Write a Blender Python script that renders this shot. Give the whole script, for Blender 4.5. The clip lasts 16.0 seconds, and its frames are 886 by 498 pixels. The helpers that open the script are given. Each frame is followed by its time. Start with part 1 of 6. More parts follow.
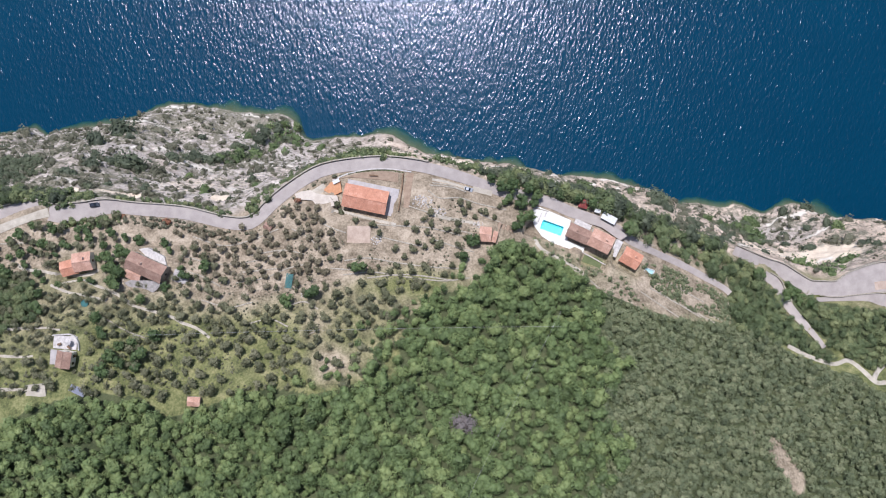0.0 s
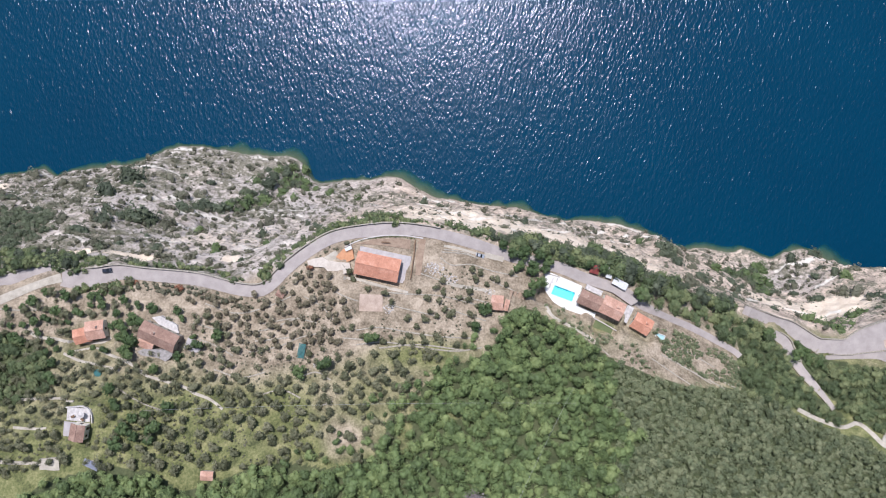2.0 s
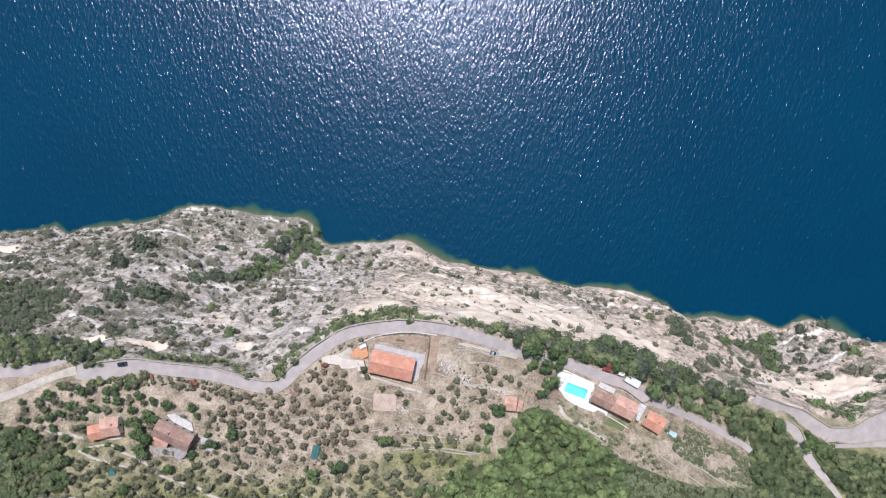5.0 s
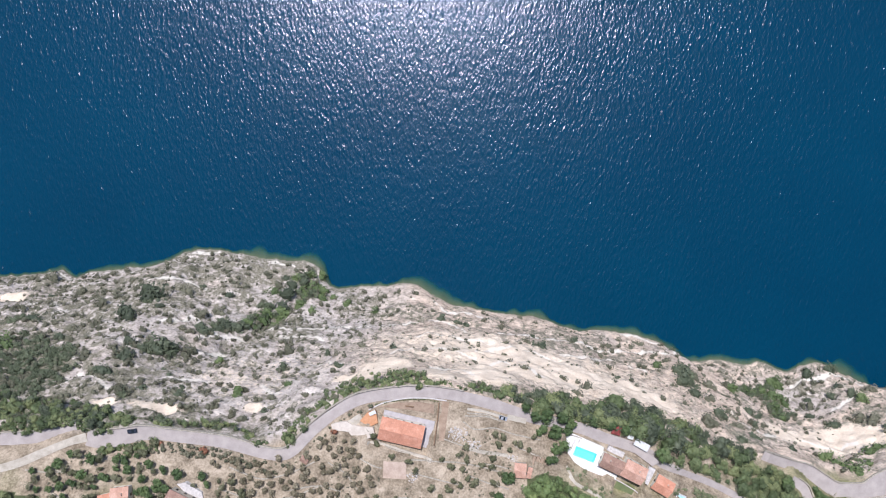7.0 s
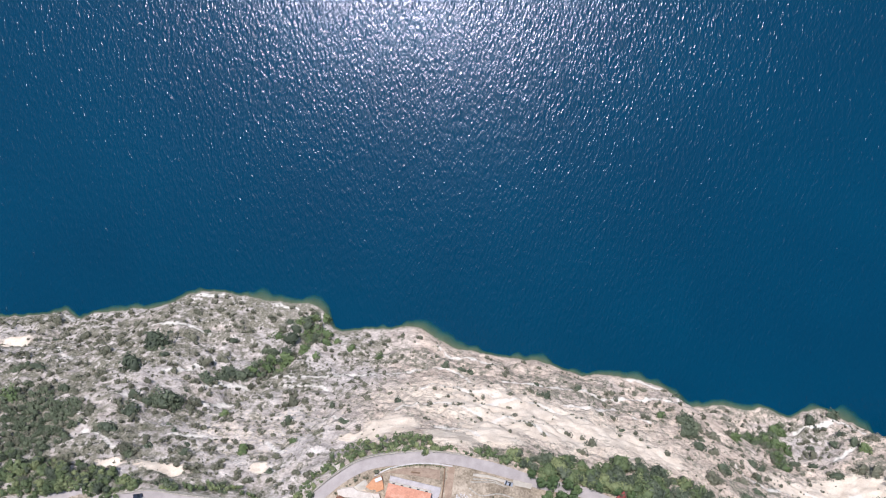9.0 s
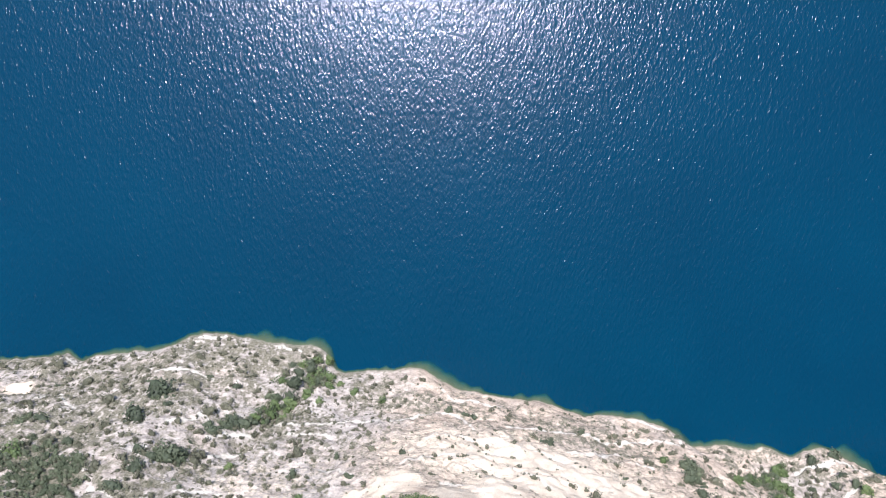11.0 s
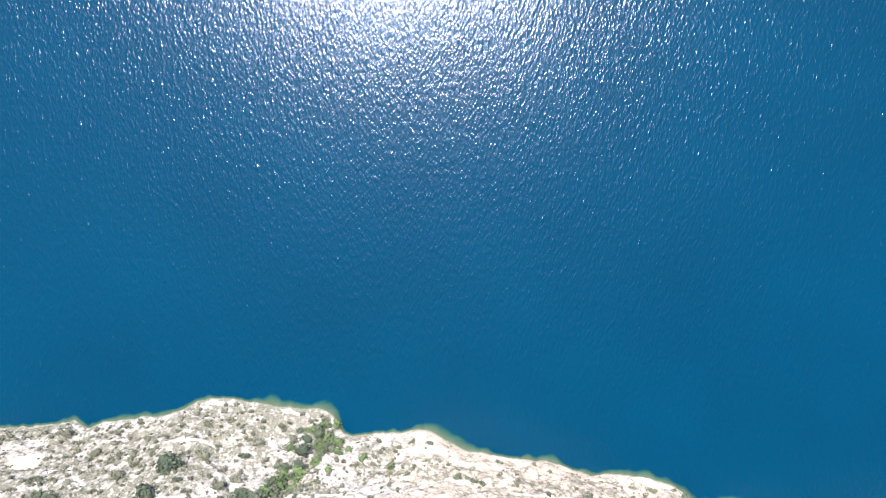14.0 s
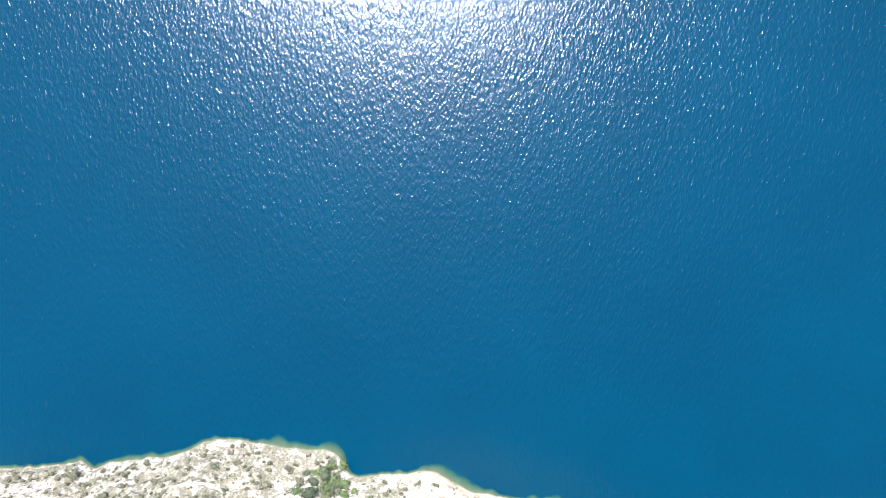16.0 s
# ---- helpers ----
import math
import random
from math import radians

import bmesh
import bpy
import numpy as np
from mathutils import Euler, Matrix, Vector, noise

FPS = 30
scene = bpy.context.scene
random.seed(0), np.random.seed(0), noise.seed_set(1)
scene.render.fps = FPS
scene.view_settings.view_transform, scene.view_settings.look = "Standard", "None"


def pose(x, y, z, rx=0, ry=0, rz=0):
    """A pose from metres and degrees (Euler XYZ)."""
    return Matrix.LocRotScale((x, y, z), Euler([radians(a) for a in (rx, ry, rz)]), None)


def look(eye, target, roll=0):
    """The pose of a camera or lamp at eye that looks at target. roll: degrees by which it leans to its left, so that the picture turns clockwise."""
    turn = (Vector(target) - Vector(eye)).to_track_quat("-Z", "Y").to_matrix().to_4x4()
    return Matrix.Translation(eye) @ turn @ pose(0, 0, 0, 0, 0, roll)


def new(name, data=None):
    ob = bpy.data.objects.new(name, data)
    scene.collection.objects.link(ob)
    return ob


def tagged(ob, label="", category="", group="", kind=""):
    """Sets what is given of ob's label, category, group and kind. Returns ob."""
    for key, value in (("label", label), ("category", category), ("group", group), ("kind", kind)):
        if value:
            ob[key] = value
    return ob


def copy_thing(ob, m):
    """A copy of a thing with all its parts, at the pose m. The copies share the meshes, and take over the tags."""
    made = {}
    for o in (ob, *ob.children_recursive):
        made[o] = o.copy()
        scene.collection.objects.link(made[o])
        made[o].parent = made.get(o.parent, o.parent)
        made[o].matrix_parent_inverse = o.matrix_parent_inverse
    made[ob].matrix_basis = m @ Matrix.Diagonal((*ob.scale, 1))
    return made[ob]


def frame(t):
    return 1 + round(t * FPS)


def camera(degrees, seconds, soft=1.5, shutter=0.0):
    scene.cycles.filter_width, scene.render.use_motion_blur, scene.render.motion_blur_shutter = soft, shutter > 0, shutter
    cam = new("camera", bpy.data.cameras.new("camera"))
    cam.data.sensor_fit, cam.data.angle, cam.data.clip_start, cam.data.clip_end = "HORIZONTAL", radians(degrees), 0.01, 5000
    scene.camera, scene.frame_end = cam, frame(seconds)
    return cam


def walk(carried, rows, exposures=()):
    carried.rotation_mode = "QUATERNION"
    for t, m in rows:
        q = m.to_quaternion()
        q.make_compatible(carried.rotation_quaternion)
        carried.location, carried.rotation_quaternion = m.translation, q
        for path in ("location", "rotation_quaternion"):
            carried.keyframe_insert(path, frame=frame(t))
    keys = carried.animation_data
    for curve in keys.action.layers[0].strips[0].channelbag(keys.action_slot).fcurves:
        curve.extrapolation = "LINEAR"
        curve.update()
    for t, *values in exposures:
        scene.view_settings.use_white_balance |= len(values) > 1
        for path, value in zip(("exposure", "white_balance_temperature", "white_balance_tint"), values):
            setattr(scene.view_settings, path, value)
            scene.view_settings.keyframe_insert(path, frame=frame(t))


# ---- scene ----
cam = camera(70.96, 16.0, soft=1.05)
# seconds, place, turn about x, y and z; the camera looks straight down
ROWS = [
    (0.0, 0.0, 0.0, 430.0, -0.76, 1.61, -0.57), (0.5, -1.26, 7.66, 430.07, -0.86, 1.64, -0.63),
    (1.0, -2.48, 15.27, 430.14, -0.79, 1.6, -0.88), (1.5, -3.67, 22.84, 430.21, -0.83, 1.74, -0.43),
    (2.0, -4.84, 30.37, 430.27, -0.8, 1.66, -0.3), (2.5, -5.97, 37.85, 430.34, -0.71, 1.64, 0.03),
    (3.0, -7.08, 45.3, 430.4, -0.63, 1.75, 0.03), (3.5, -8.16, 52.72, 430.46, -0.81, 1.75, 0.09),
    (4.0, -9.22, 60.11, 430.52, -0.82, 1.68, 0.45), (6.5, -14.3, 96.76, 430.8, -0.73, 1.84, 0.59),
    (7.0, -15.28, 104.06, 430.85, -0.69, 1.8, 0.42), (7.5, -16.26, 111.35, 430.9, -0.66, 1.85, 0.48),
    (8.0, -17.23, 118.64, 430.95, -0.61, 1.84, 0.4), (8.5, -18.21, 125.93, 431.0, -0.69, 1.71, 0.2),
    (9.0, -19.18, 133.23, 431.05, -0.54, 1.71, 0.74), (11.5, -24.15, 169.95, 431.26, -0.66, 1.36, 0.26),
    (12.0, -25.18, 177.36, 431.3, -0.66, 1.31, 0.05), (12.5, -26.22, 184.81, 431.33, -0.77, 1.21, -0.03),
    (13.0, -27.29, 192.29, 431.37, -0.72, 1.14, -0.08), (13.5, -28.37, 199.8, 431.4, -0.81, 1.18, 0.09),
    (14.0, -29.48, 207.36, 431.44, -0.88, 1.05, -0.4), (14.5, -30.62, 214.97, 431.47, -0.99, 1.07, -0.05),
    (15.0, -31.78, 222.62, 431.5, -1.02, 1.04, -0.22), (15.5, -32.98, 230.32, 431.53, -1.12, 0.97, 0.06),
    (16.0, -34.21, 238.08, 431.56, -1.08, 0.96, -0.3),
]
walk(cam, [(t, pose(*row)) for t, *row in ROWS],
     exposures=[(0.0, 0.08, 5920, 13), (4.0, 0.12, 5920, 13), (7.0, 0.16, 5920, 13), (9.0, 0.21, 5920, 13),
                (11.5, 0.66, 6030, 12), (12.5, 0.88, 6050, 11), (14.5, 1.21, 6120, 8), (16.0, 1.33, 6170, 6)])

# ---- light ----
SUN_HIGH, SUN_LEFT = 62.0, 12.0   # degrees above the horizon, and from the lakeward axis towards the west
world = bpy.data.worlds.new("sky")
scene.world = world
world.use_nodes = True
wn = world.node_tree.nodes
sky = wn.new("ShaderNodeTexSky")
sky.sky_type, sky.sun_disc = "NISHITA", False
sky.sun_elevation, sky.sun_rotation = radians(SUN_HIGH), radians(-SUN_LEFT)
world.node_tree.links.new(sky.outputs[0], wn["Background"].inputs[0])
wn["Background"].inputs[1].default_value = 0.098
sun_way = Vector((-math.sin(radians(SUN_LEFT)) * math.cos(radians(SUN_HIGH)),
                  math.cos(radians(SUN_LEFT)) * math.cos(radians(SUN_HIGH)), math.sin(radians(SUN_HIGH))))
sun_data = bpy.data.lights.new("sun", "SUN")
sun_data.energy, sun_data.angle, sun_data.color = 4.35, radians(0.6), (1.0, 0.96, 0.91)
sun = new("sun", sun_data)
sun.matrix_world = look(sun_way * 900, (0, 0, 0))


# ---- materials ----
def mat(name):
    m = bpy.data.materials.new(name)
    m.use_nodes = True
    return m, m.node_tree.nodes, m.node_tree.links, m.node_tree.nodes["Principled BSDF"]


def ramp(nodes, links, source, stops):
    r = nodes.new("ShaderNodeValToRGB")
    while len(r.color_ramp.elements) < len(stops):
        r.color_ramp.elements.new(0.5)
    for e, (at, c) in zip(r.color_ramp.elements, stops):
        e.position, e.color = at, (*c, 1)
    links.new(source, r.inputs[0])
    return r.outputs[0]


def noise_node(nodes, links, scale, detail=4.0, rough=0.55, stretch=None, kind="object"):
    n = nodes.new("ShaderNodeTexNoise")
    n.inputs["Scale"].default_value, n.inputs["Detail"].default_value, n.inputs["Roughness"].default_value = scale, detail, rough
    co = nodes.new("ShaderNodeTexCoord" if kind == "object" else "ShaderNodeNewGeometry")
    out = co.outputs["Object"] if kind == "object" else co.outputs["Position"]
    if stretch and len(stretch) > 2:   # turn first, then draw out
        turn = nodes.new("ShaderNodeMapping")
        turn.inputs["Rotation"].default_value = (0, 0, radians(stretch[2]))
        links.new(out, turn.inputs[0])
        out = turn.outputs[0]
    if stretch:
        mp = nodes.new("ShaderNodeMapping")
        mp.inputs["Rotation"].default_value = [radians(a) for a in stretch[1]]
        mp.inputs["Scale"].default_value = stretch[0]
        links.new(out, mp.inputs[0])
        out = mp.outputs[0]
    links.new(out, n.inputs["Vector"])
    return n.outputs["Fac"]


def mix(nodes, links, fac, a, b, blend="MIX"):
    n = nodes.new("ShaderNodeMix")
    n.data_type, n.blend_type = "RGBA", blend
    for sock, v in ((n.inputs["Factor"], fac), (n.inputs["A"], a), (n.inputs["B"], b)):
        if isinstance(v, (int, float)):
            sock.default_value = v
        elif isinstance(v, tuple):
            sock.default_value = (*v, 1)
        else:
            links.new(v, sock)
    return n.outputs["Result"]


def maths(nodes, links, op, a, b=0.0, clamp=False):
    n = nodes.new("ShaderNodeMath")
    n.operation, n.use_clamp = op, clamp
    for sock, v in zip(n.inputs, (a, b)):
        if isinstance(v, (int, float)):
            sock.default_value = v
        else:
            links.new(v, sock)
    return n.outputs[0]


def attr(nodes, name):
    a = nodes.new("ShaderNodeAttribute")
    a.attribute_name = name
    return a.outputs["Fac"]


def bump(nodes, links, bsdf, height, strength, distance):
    b = nodes.new("ShaderNodeBump")
    b.inputs["Strength"].default_value, b.inputs["Distance"].default_value = strength, distance
    links.new(height, b.inputs["Height"])
    links.new(b.outputs[0], bsdf.inputs["Normal"])


def surface(name, low, high, scale, rough=0.85, bumps=0.3, depth=0.05, grain=None, random_tone=0.0, metal=0.0):
    """A plain surface: two colours mixed by noise at two sizes, with fine relief."""
    m, n, l, b = mat(name)
    big, fine = noise_node(n, l, scale, 3, kind="world"), noise_node(n, l, (grain or scale * 9), 4, kind="world")
    f = maths(n, l, "ADD", maths(n, l, "MULTIPLY", big, 0.6), maths(n, l, "MULTIPLY", fine, 0.4))
    c = ramp(n, l, f, [(0.35, low), (0.65, high)])
    if random_tone:
        o = n.new("ShaderNodeObjectInfo")
        k = maths(n, l, "ADD", 1 - random_tone / 2, maths(n, l, "MULTIPLY", o.outputs["Random"], random_tone))
        c = mix(n, l, 1.0, c, k, "MULTIPLY")
    l.new(c, b.inputs["Base Color"])
    b.inputs["Roughness"].default_value, b.inputs["Metallic"].default_value = rough, metal
    if bumps:
        bump(n, l, b, fine, bumps, depth)
    return m


def ground_material():
    m, n, l, b = mat("ground")
    big = noise_node(n, l, 0.035, 4, kind="world")
    mid = noise_node(n, l, 0.16, 5, 0.6, kind="world")
    fine = noise_node(n, l, 1.1, 5, 0.65, kind="world")
    both = maths(n, l, "ADD", maths(n, l, "MULTIPLY", mid, 0.55), maths(n, l, "MULTIPLY", fine, 0.45))
    soil = ramp(n, l, both, [(0.36, (0.13, 0.1, 0.07)), (0.49, (0.29, 0.232, 0.168)), (0.62, (0.48, 0.39, 0.30))])
    grass = ramp(n, l, both, [(0.36, (0.06, 0.07, 0.03)), (0.5, (0.165, 0.172, 0.07)), (0.64, (0.31, 0.285, 0.14))])
    green = maths(n, l, "ADD", attr(n, "green"), maths(n, l, "MULTIPLY", maths(n, l, "SUBTRACT", big, 0.5), 2.2), True)
    land = mix(n, l, green, soil, grass)
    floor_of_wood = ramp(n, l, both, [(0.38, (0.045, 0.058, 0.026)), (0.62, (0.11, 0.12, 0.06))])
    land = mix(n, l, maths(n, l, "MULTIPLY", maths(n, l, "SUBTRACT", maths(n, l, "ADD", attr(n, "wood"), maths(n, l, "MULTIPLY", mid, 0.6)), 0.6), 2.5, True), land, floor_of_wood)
    # rock face: grey limestone, pale ledges along the strata, thin scrub
    strata = noise_node(n, l, 0.11, 5, 0.6, ((0.5, 1.0, 2.0), (0, -9, 0)), "world")
    crack = noise_node(n, l, 0.5, 5, 0.6, ((0.8, 1.0, 1.3), (0, -9, 0)), "world")
    chips = noise_node(n, l, 0.85, 6, 0.72, ((0.7, 1.0, 1.5), (0, -9, 0)), "world")
    r = maths(n, l, "ADD", maths(n, l, "ADD", maths(n, l, "MULTIPLY", strata, 0.42), maths(n, l, "MULTIPLY", crack, 0.24)), maths(n, l, "MULTIPLY", chips, 0.34))
    rock = ramp(n, l, r, [(0.37, (0.22, 0.19, 0.17)), (0.45, (0.393, 0.343, 0.308)), (0.52, (0.53, 0.466, 0.418)), (0.6, (0.74, 0.66, 0.596))])
    scrub = ramp(n, l, fine, [(0.38, (0.115, 0.108, 0.076)), (0.62, (0.29, 0.258, 0.2))])
    rock = mix(n, l, maths(n, l, "ADD", attr(n, "warm"), maths(n, l, "MULTIPLY", maths(n, l, "SUBTRACT", big, 0.5), 2.0), True), mix(n, l, 1.0, rock, (0.95, 0.94, 0.95), "MULTIPLY"), mix(n, l, 1.0, rock, (1.06, 0.955, 0.855), "MULTIPLY"))
    tuft = noise_node(n, l, 0.42, 4, 0.6, kind="world")
    cover = maths(n, l, "ADD", maths(n, l, "MULTIPLY", mid, 0.5), maths(n, l, "MULTIPLY", tuft, 0.5))
    cover = maths(n, l, "ADD", maths(n, l, "SUBTRACT", cover, 0.545), maths(n, l, "MULTIPLY", attr(n, "scrub"), 0.11))
    rock = mix(n, l, maths(n, l, "MULTIPLY", cover, 10.0, True), rock, scrub)
    sandy = ramp(n, l, both, [(0.35, (0.62, 0.49, 0.375)), (0.65, (0.84, 0.71, 0.58))])
    sand_at = maths(n, l, "MULTIPLY", maths(n, l, "ADD", attr(n, "sand"), maths(n, l, "SUBTRACT", crack, 0.72)), 3.2, True)
    rock = mix(n, l, sand_at, rock, sandy)
    ledge_at = maths(n, l, "MULTIPLY", maths(n, l, "ADD", attr(n, "ledge"), maths(n, l, "SUBTRACT", crack, 1.08)), 2.6, True)
    rock = mix(n, l, maths(n, l, "MULTIPLY", ledge_at, 0.78), rock, (0.79, 0.72, 0.64))
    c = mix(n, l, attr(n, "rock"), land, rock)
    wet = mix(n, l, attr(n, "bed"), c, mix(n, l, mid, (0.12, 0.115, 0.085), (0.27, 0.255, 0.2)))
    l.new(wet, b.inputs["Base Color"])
    b.inputs["Roughness"].default_value = 0.92
    b.inputs["Specular IOR Level"].default_value = 0.2
    h = maths(n, l, "ADD", maths(n, l, "MULTIPLY", maths(n, l, "MULTIPLY", r, maths(n, l, "SUBTRACT", attr(n, "rock"), maths(n, l, "MULTIPLY", sand_at, 0.8), True)), 2.0), maths(n, l, "MULTIPLY", fine, 0.5))
    bump(n, l, b, h, 0.9, 0.7)
    return m


def water_material():
    m, n, l, b = mat("lake_water")
    swell = noise_node(n, l, 0.42, 2, 0.5, ((1.35, 0.42, 1), (0, 0, 0), 22), "world")
    cross = noise_node(n, l, 0.40, 2, 0.5, ((1.3, 0.5, 1), (0, 0, 0), -24), "world")
    chop = noise_node(n, l, 0.95, 2, 0.55, ((1.0, 0.7, 1), (0, 0, 0), 40), "world")
    gust = noise_node(n, l, 0.05, 3, 0.6, kind="world")
    steep = maths(n, l, "POWER", maths(n, l, "MULTIPLY", noise_node(n, l, 0.30, 2, 0.5, ((1.5, 0.45, 1), (0, 0, 0), -4), "world"), 1.35), 7.0)
    waves = maths(n, l, "ADD", maths(n, l, "ADD", maths(n, l, "MULTIPLY", swell, 0.72), maths(n, l, "MULTIPLY", cross, 0.58)), maths(n, l, "MULTIPLY", steep, 0.4))
    waves = maths(n, l, "ADD", waves, maths(n, l, "MULTIPLY", chop, maths(n, l, "ADD", 0.1, maths(n, l, "MULTIPLY", gust, 0.24))))
    waves = maths(n, l, "MULTIPLY", waves, maths(n, l, "SUBTRACT", 1.0, attr(n, "calm")))
    drift = noise_node(n, l, 0.009, 3, kind="world")
    c = mix(n, l, drift, (0.0001, 0.0275, 0.0605), (0.0001, 0.041, 0.083))
    l.new(c, b.inputs["Base Color"])
    b.inputs["Roughness"].default_value, b.inputs["IOR"].default_value = 0.188, 1.333
    b.inputs["Specular IOR Level"].default_value = 0.64
    b.inputs["Specular Tint"].default_value = (0.85, 0.84, 1.0, 1)
    bump(n, l, b, waves, 1.0, 0.5)
    clear = n.new("ShaderNodeBsdfTransparent")
    l.new(ramp(n, l, attr(n, "clear"), [(0.25, (0.07, 0.5, 0.5)), (0.6, (0.22, 0.6, 0.52)), (0.95, (0.55, 0.68, 0.56))]), clear.inputs[0])
    broken = noise_node(n, l, 0.22, 4, 0.6, kind="world")
    see = maths(n, l, "MULTIPLY", attr(n, "clear"), maths(n, l, "MULTIPLY", maths(n, l, "ADD", maths(n, l, "SUBTRACT", broken, 0.5), maths(n, l, "SUBTRACT", attr(n, "clear"), 0.05)), 2.6, True))
    mx = n.new("ShaderNodeMixShader")
    l.new(see, mx.inputs[0])
    l.new(b.outputs[0], mx.inputs[1])
    l.new(clear.outputs[0], mx.inputs[2])
    l.new(mx.outputs[0], n["Material Output"].inputs[0])
    return m


def leaf_material(name, dark, mid, light, spread=0.5):
    m, n, l, b = mat(name)
    g = n.new("ShaderNodeNewGeometry")
    o = n.new("ShaderNodeObjectInfo")
    f = maths(n, l, "ADD", maths(n, l, "MULTIPLY", g.outputs["Random Per Island"], 1 - spread),
              maths(n, l, "MULTIPLY", maths(n, l, "FRACT", maths(n, l, "ADD", attr(n, "tone"), o.outputs["Random"])), spread))
    l.new(ramp(n, l, f, [(0.0, dark), (0.5, mid), (1.0, light)]), b.inputs["Base Color"])
    b.inputs["Roughness"].default_value = 0.6
    b.inputs["Specular IOR Level"].default_value = 0.25
    return m


def roof_material(name, low, mid, high):
    """Weathered pantiles: courses across the slope, streaks down it, patches of replaced tiles."""
    m, n, l, b = mat(name)
    big = noise_node(n, l, 0.35, 4, 0.6)
    fine = noise_node(n, l, 2.6, 5, 0.7, ((1.0, 0.45, 1), (0, 0, 0)))
    f = maths(n, l, "ADD", maths(n, l, "MULTIPLY", big, 0.5), maths(n, l, "MULTIPLY", fine, 0.5))
    l.new(ramp(n, l, f, [(0.33, low), (0.5, mid), (0.68, high)]), b.inputs["Base Color"])
    b.inputs["Roughness"].default_value = 0.85
    w = n.new("ShaderNodeTexWave")
    w.bands_direction = "X"
    w.inputs["Scale"].default_value, w.inputs["Distortion"].default_value = 1.3, 0.3
    co = n.new("ShaderNodeTexCoord")
    l.new(co.outputs["Object"], w.inputs[0])
    bump(n, l, b, w.outputs["Fac"], 0.6, 0.08)
    return m


GROUND, WATER = ground_material(), water_material()
ASPHALT = surface("asphalt", (0.33, 0.284, 0.264), (0.445, 0.386, 0.356), 0.25, 0.9, 0.15, 0.02, 3.0)
GRAVEL = surface("gravel", (0.36, 0.31, 0.25), (0.56, 0.5, 0.42), 0.4, 0.95, 0.4, 0.04, 4.0)
PALE_GRAVEL = surface("pale_gravel", (0.5, 0.42, 0.35), (0.68, 0.6, 0.52), 0.5, 0.95, 0.3, 0.03, 3.0)
STONE = surface("dry_stone", (0.22, 0.19, 0.15), (0.52, 0.46, 0.38), 1.2, 0.9, 0.6, 0.08, 5.0)
EARTH = surface("bare_earth", (0.24, 0.165, 0.115), (0.38, 0.28, 0.205), 0.5, 0.95, 0.3, 0.03, 3.0)
PINK_EARTH = surface("pink_earth", (0.38, 0.28, 0.22), (0.54, 0.42, 0.34), 0.4, 0.95, 0.3, 0.03, 2.5)
LIME_PAVING = surface("lime_paving", (0.40, 0.36, 0.34), (0.66, 0.61, 0.58), 0.9, 0.8, 0.2, 0.02, 3.0)
PALE_PAVING = surface("pale_paving", (0.66, 0.62, 0.58), (0.84, 0.81, 0.78), 0.5, 0.7, 0.1, 0.01, 4.0)
GREY_PAVING = surface("grey_paving", (0.36, 0.32, 0.315), (0.5, 0.455, 0.45), 0.5, 0.8, 0.1, 0.01, 4.0)
OLD_PAVING = surface("old_paving", (0.22, 0.2, 0.19), (0.4, 0.36, 0.34), 0.7, 0.9, 0.4, 0.04, 3.0)
TERRACOTTA = surface("terracotta_paving", (0.48, 0.22, 0.11), (0.62, 0.32, 0.17), 0.8, 0.8, 0.1, 0.01, 5.0)
PLASTER = surface("plaster", (0.60, 0.55, 0.47), (0.74, 0.69, 0.60), 0.6, 0.9, 0.1, 0.01, 5.0)
RUBBLE = surface("rubble_masonry", (0.24, 0.21, 0.17), (0.46, 0.41, 0.34), 1.4, 0.9, 0.5, 0.05, 5.0)
ROOF_NEW = roof_material("orange_pantiles", (0.40, 0.18, 0.115), (0.58, 0.275, 0.18), (0.70, 0.41, 0.305))
ROOF_OLD = roof_material("weathered_pantiles", (0.20, 0.12, 0.09), (0.34, 0.21, 0.16), (0.50, 0.35, 0.28))
ROOF_PINK = roof_material("faded_pantiles", (0.36, 0.2, 0.145), (0.56, 0.33, 0.245), (0.70, 0.49, 0.4))
SHEET_METAL = surface("sheet_metal", (0.22, 0.23, 0.30), (0.34, 0.35, 0.43), 0.8, 0.45, 0.1, 0.01, 3.0, metal=0.3)
WOOD = surface("timber", (0.12, 0.07, 0.04), (0.24, 0.15, 0.09), 1.5, 0.8, 0.2, 0.01, 8.0)
RED_CLOTH = surface("red_awning", (0.20, 0.04, 0.035), (0.30, 0.07, 0.06), 1.0, 0.8, 0.1, 0.01)
WHITE_PAINT = surface("white_paint", (0.56, 0.55, 0.54), (0.7, 0.69, 0.68), 0.8, 0.6, 0.05, 0.01)
TEAL = surface("teal_sheet", (0.03, 0.11, 0.11), (0.06, 0.18, 0.17), 1.2, 0.5, 0.15, 0.02)
POOL_TILE = surface("pool_tile", (0.10, 0.55, 0.62), (0.16, 0.68, 0.74), 1.5, 0.3, 0.0)
PALE_TILE = surface("pale_pool_tile", (0.34, 0.55, 0.56), (0.48, 0.68, 0.68), 1.5, 0.3, 0.0)
DARK_GLASS, _n, _l, _b = mat("window_glass")
_b.inputs["Base Color"].default_value, _b.inputs["Roughness"].default_value = (0.02, 0.025, 0.03, 1), 0.08
POOL_WATER, _n, _l, _b = mat("pool_water")
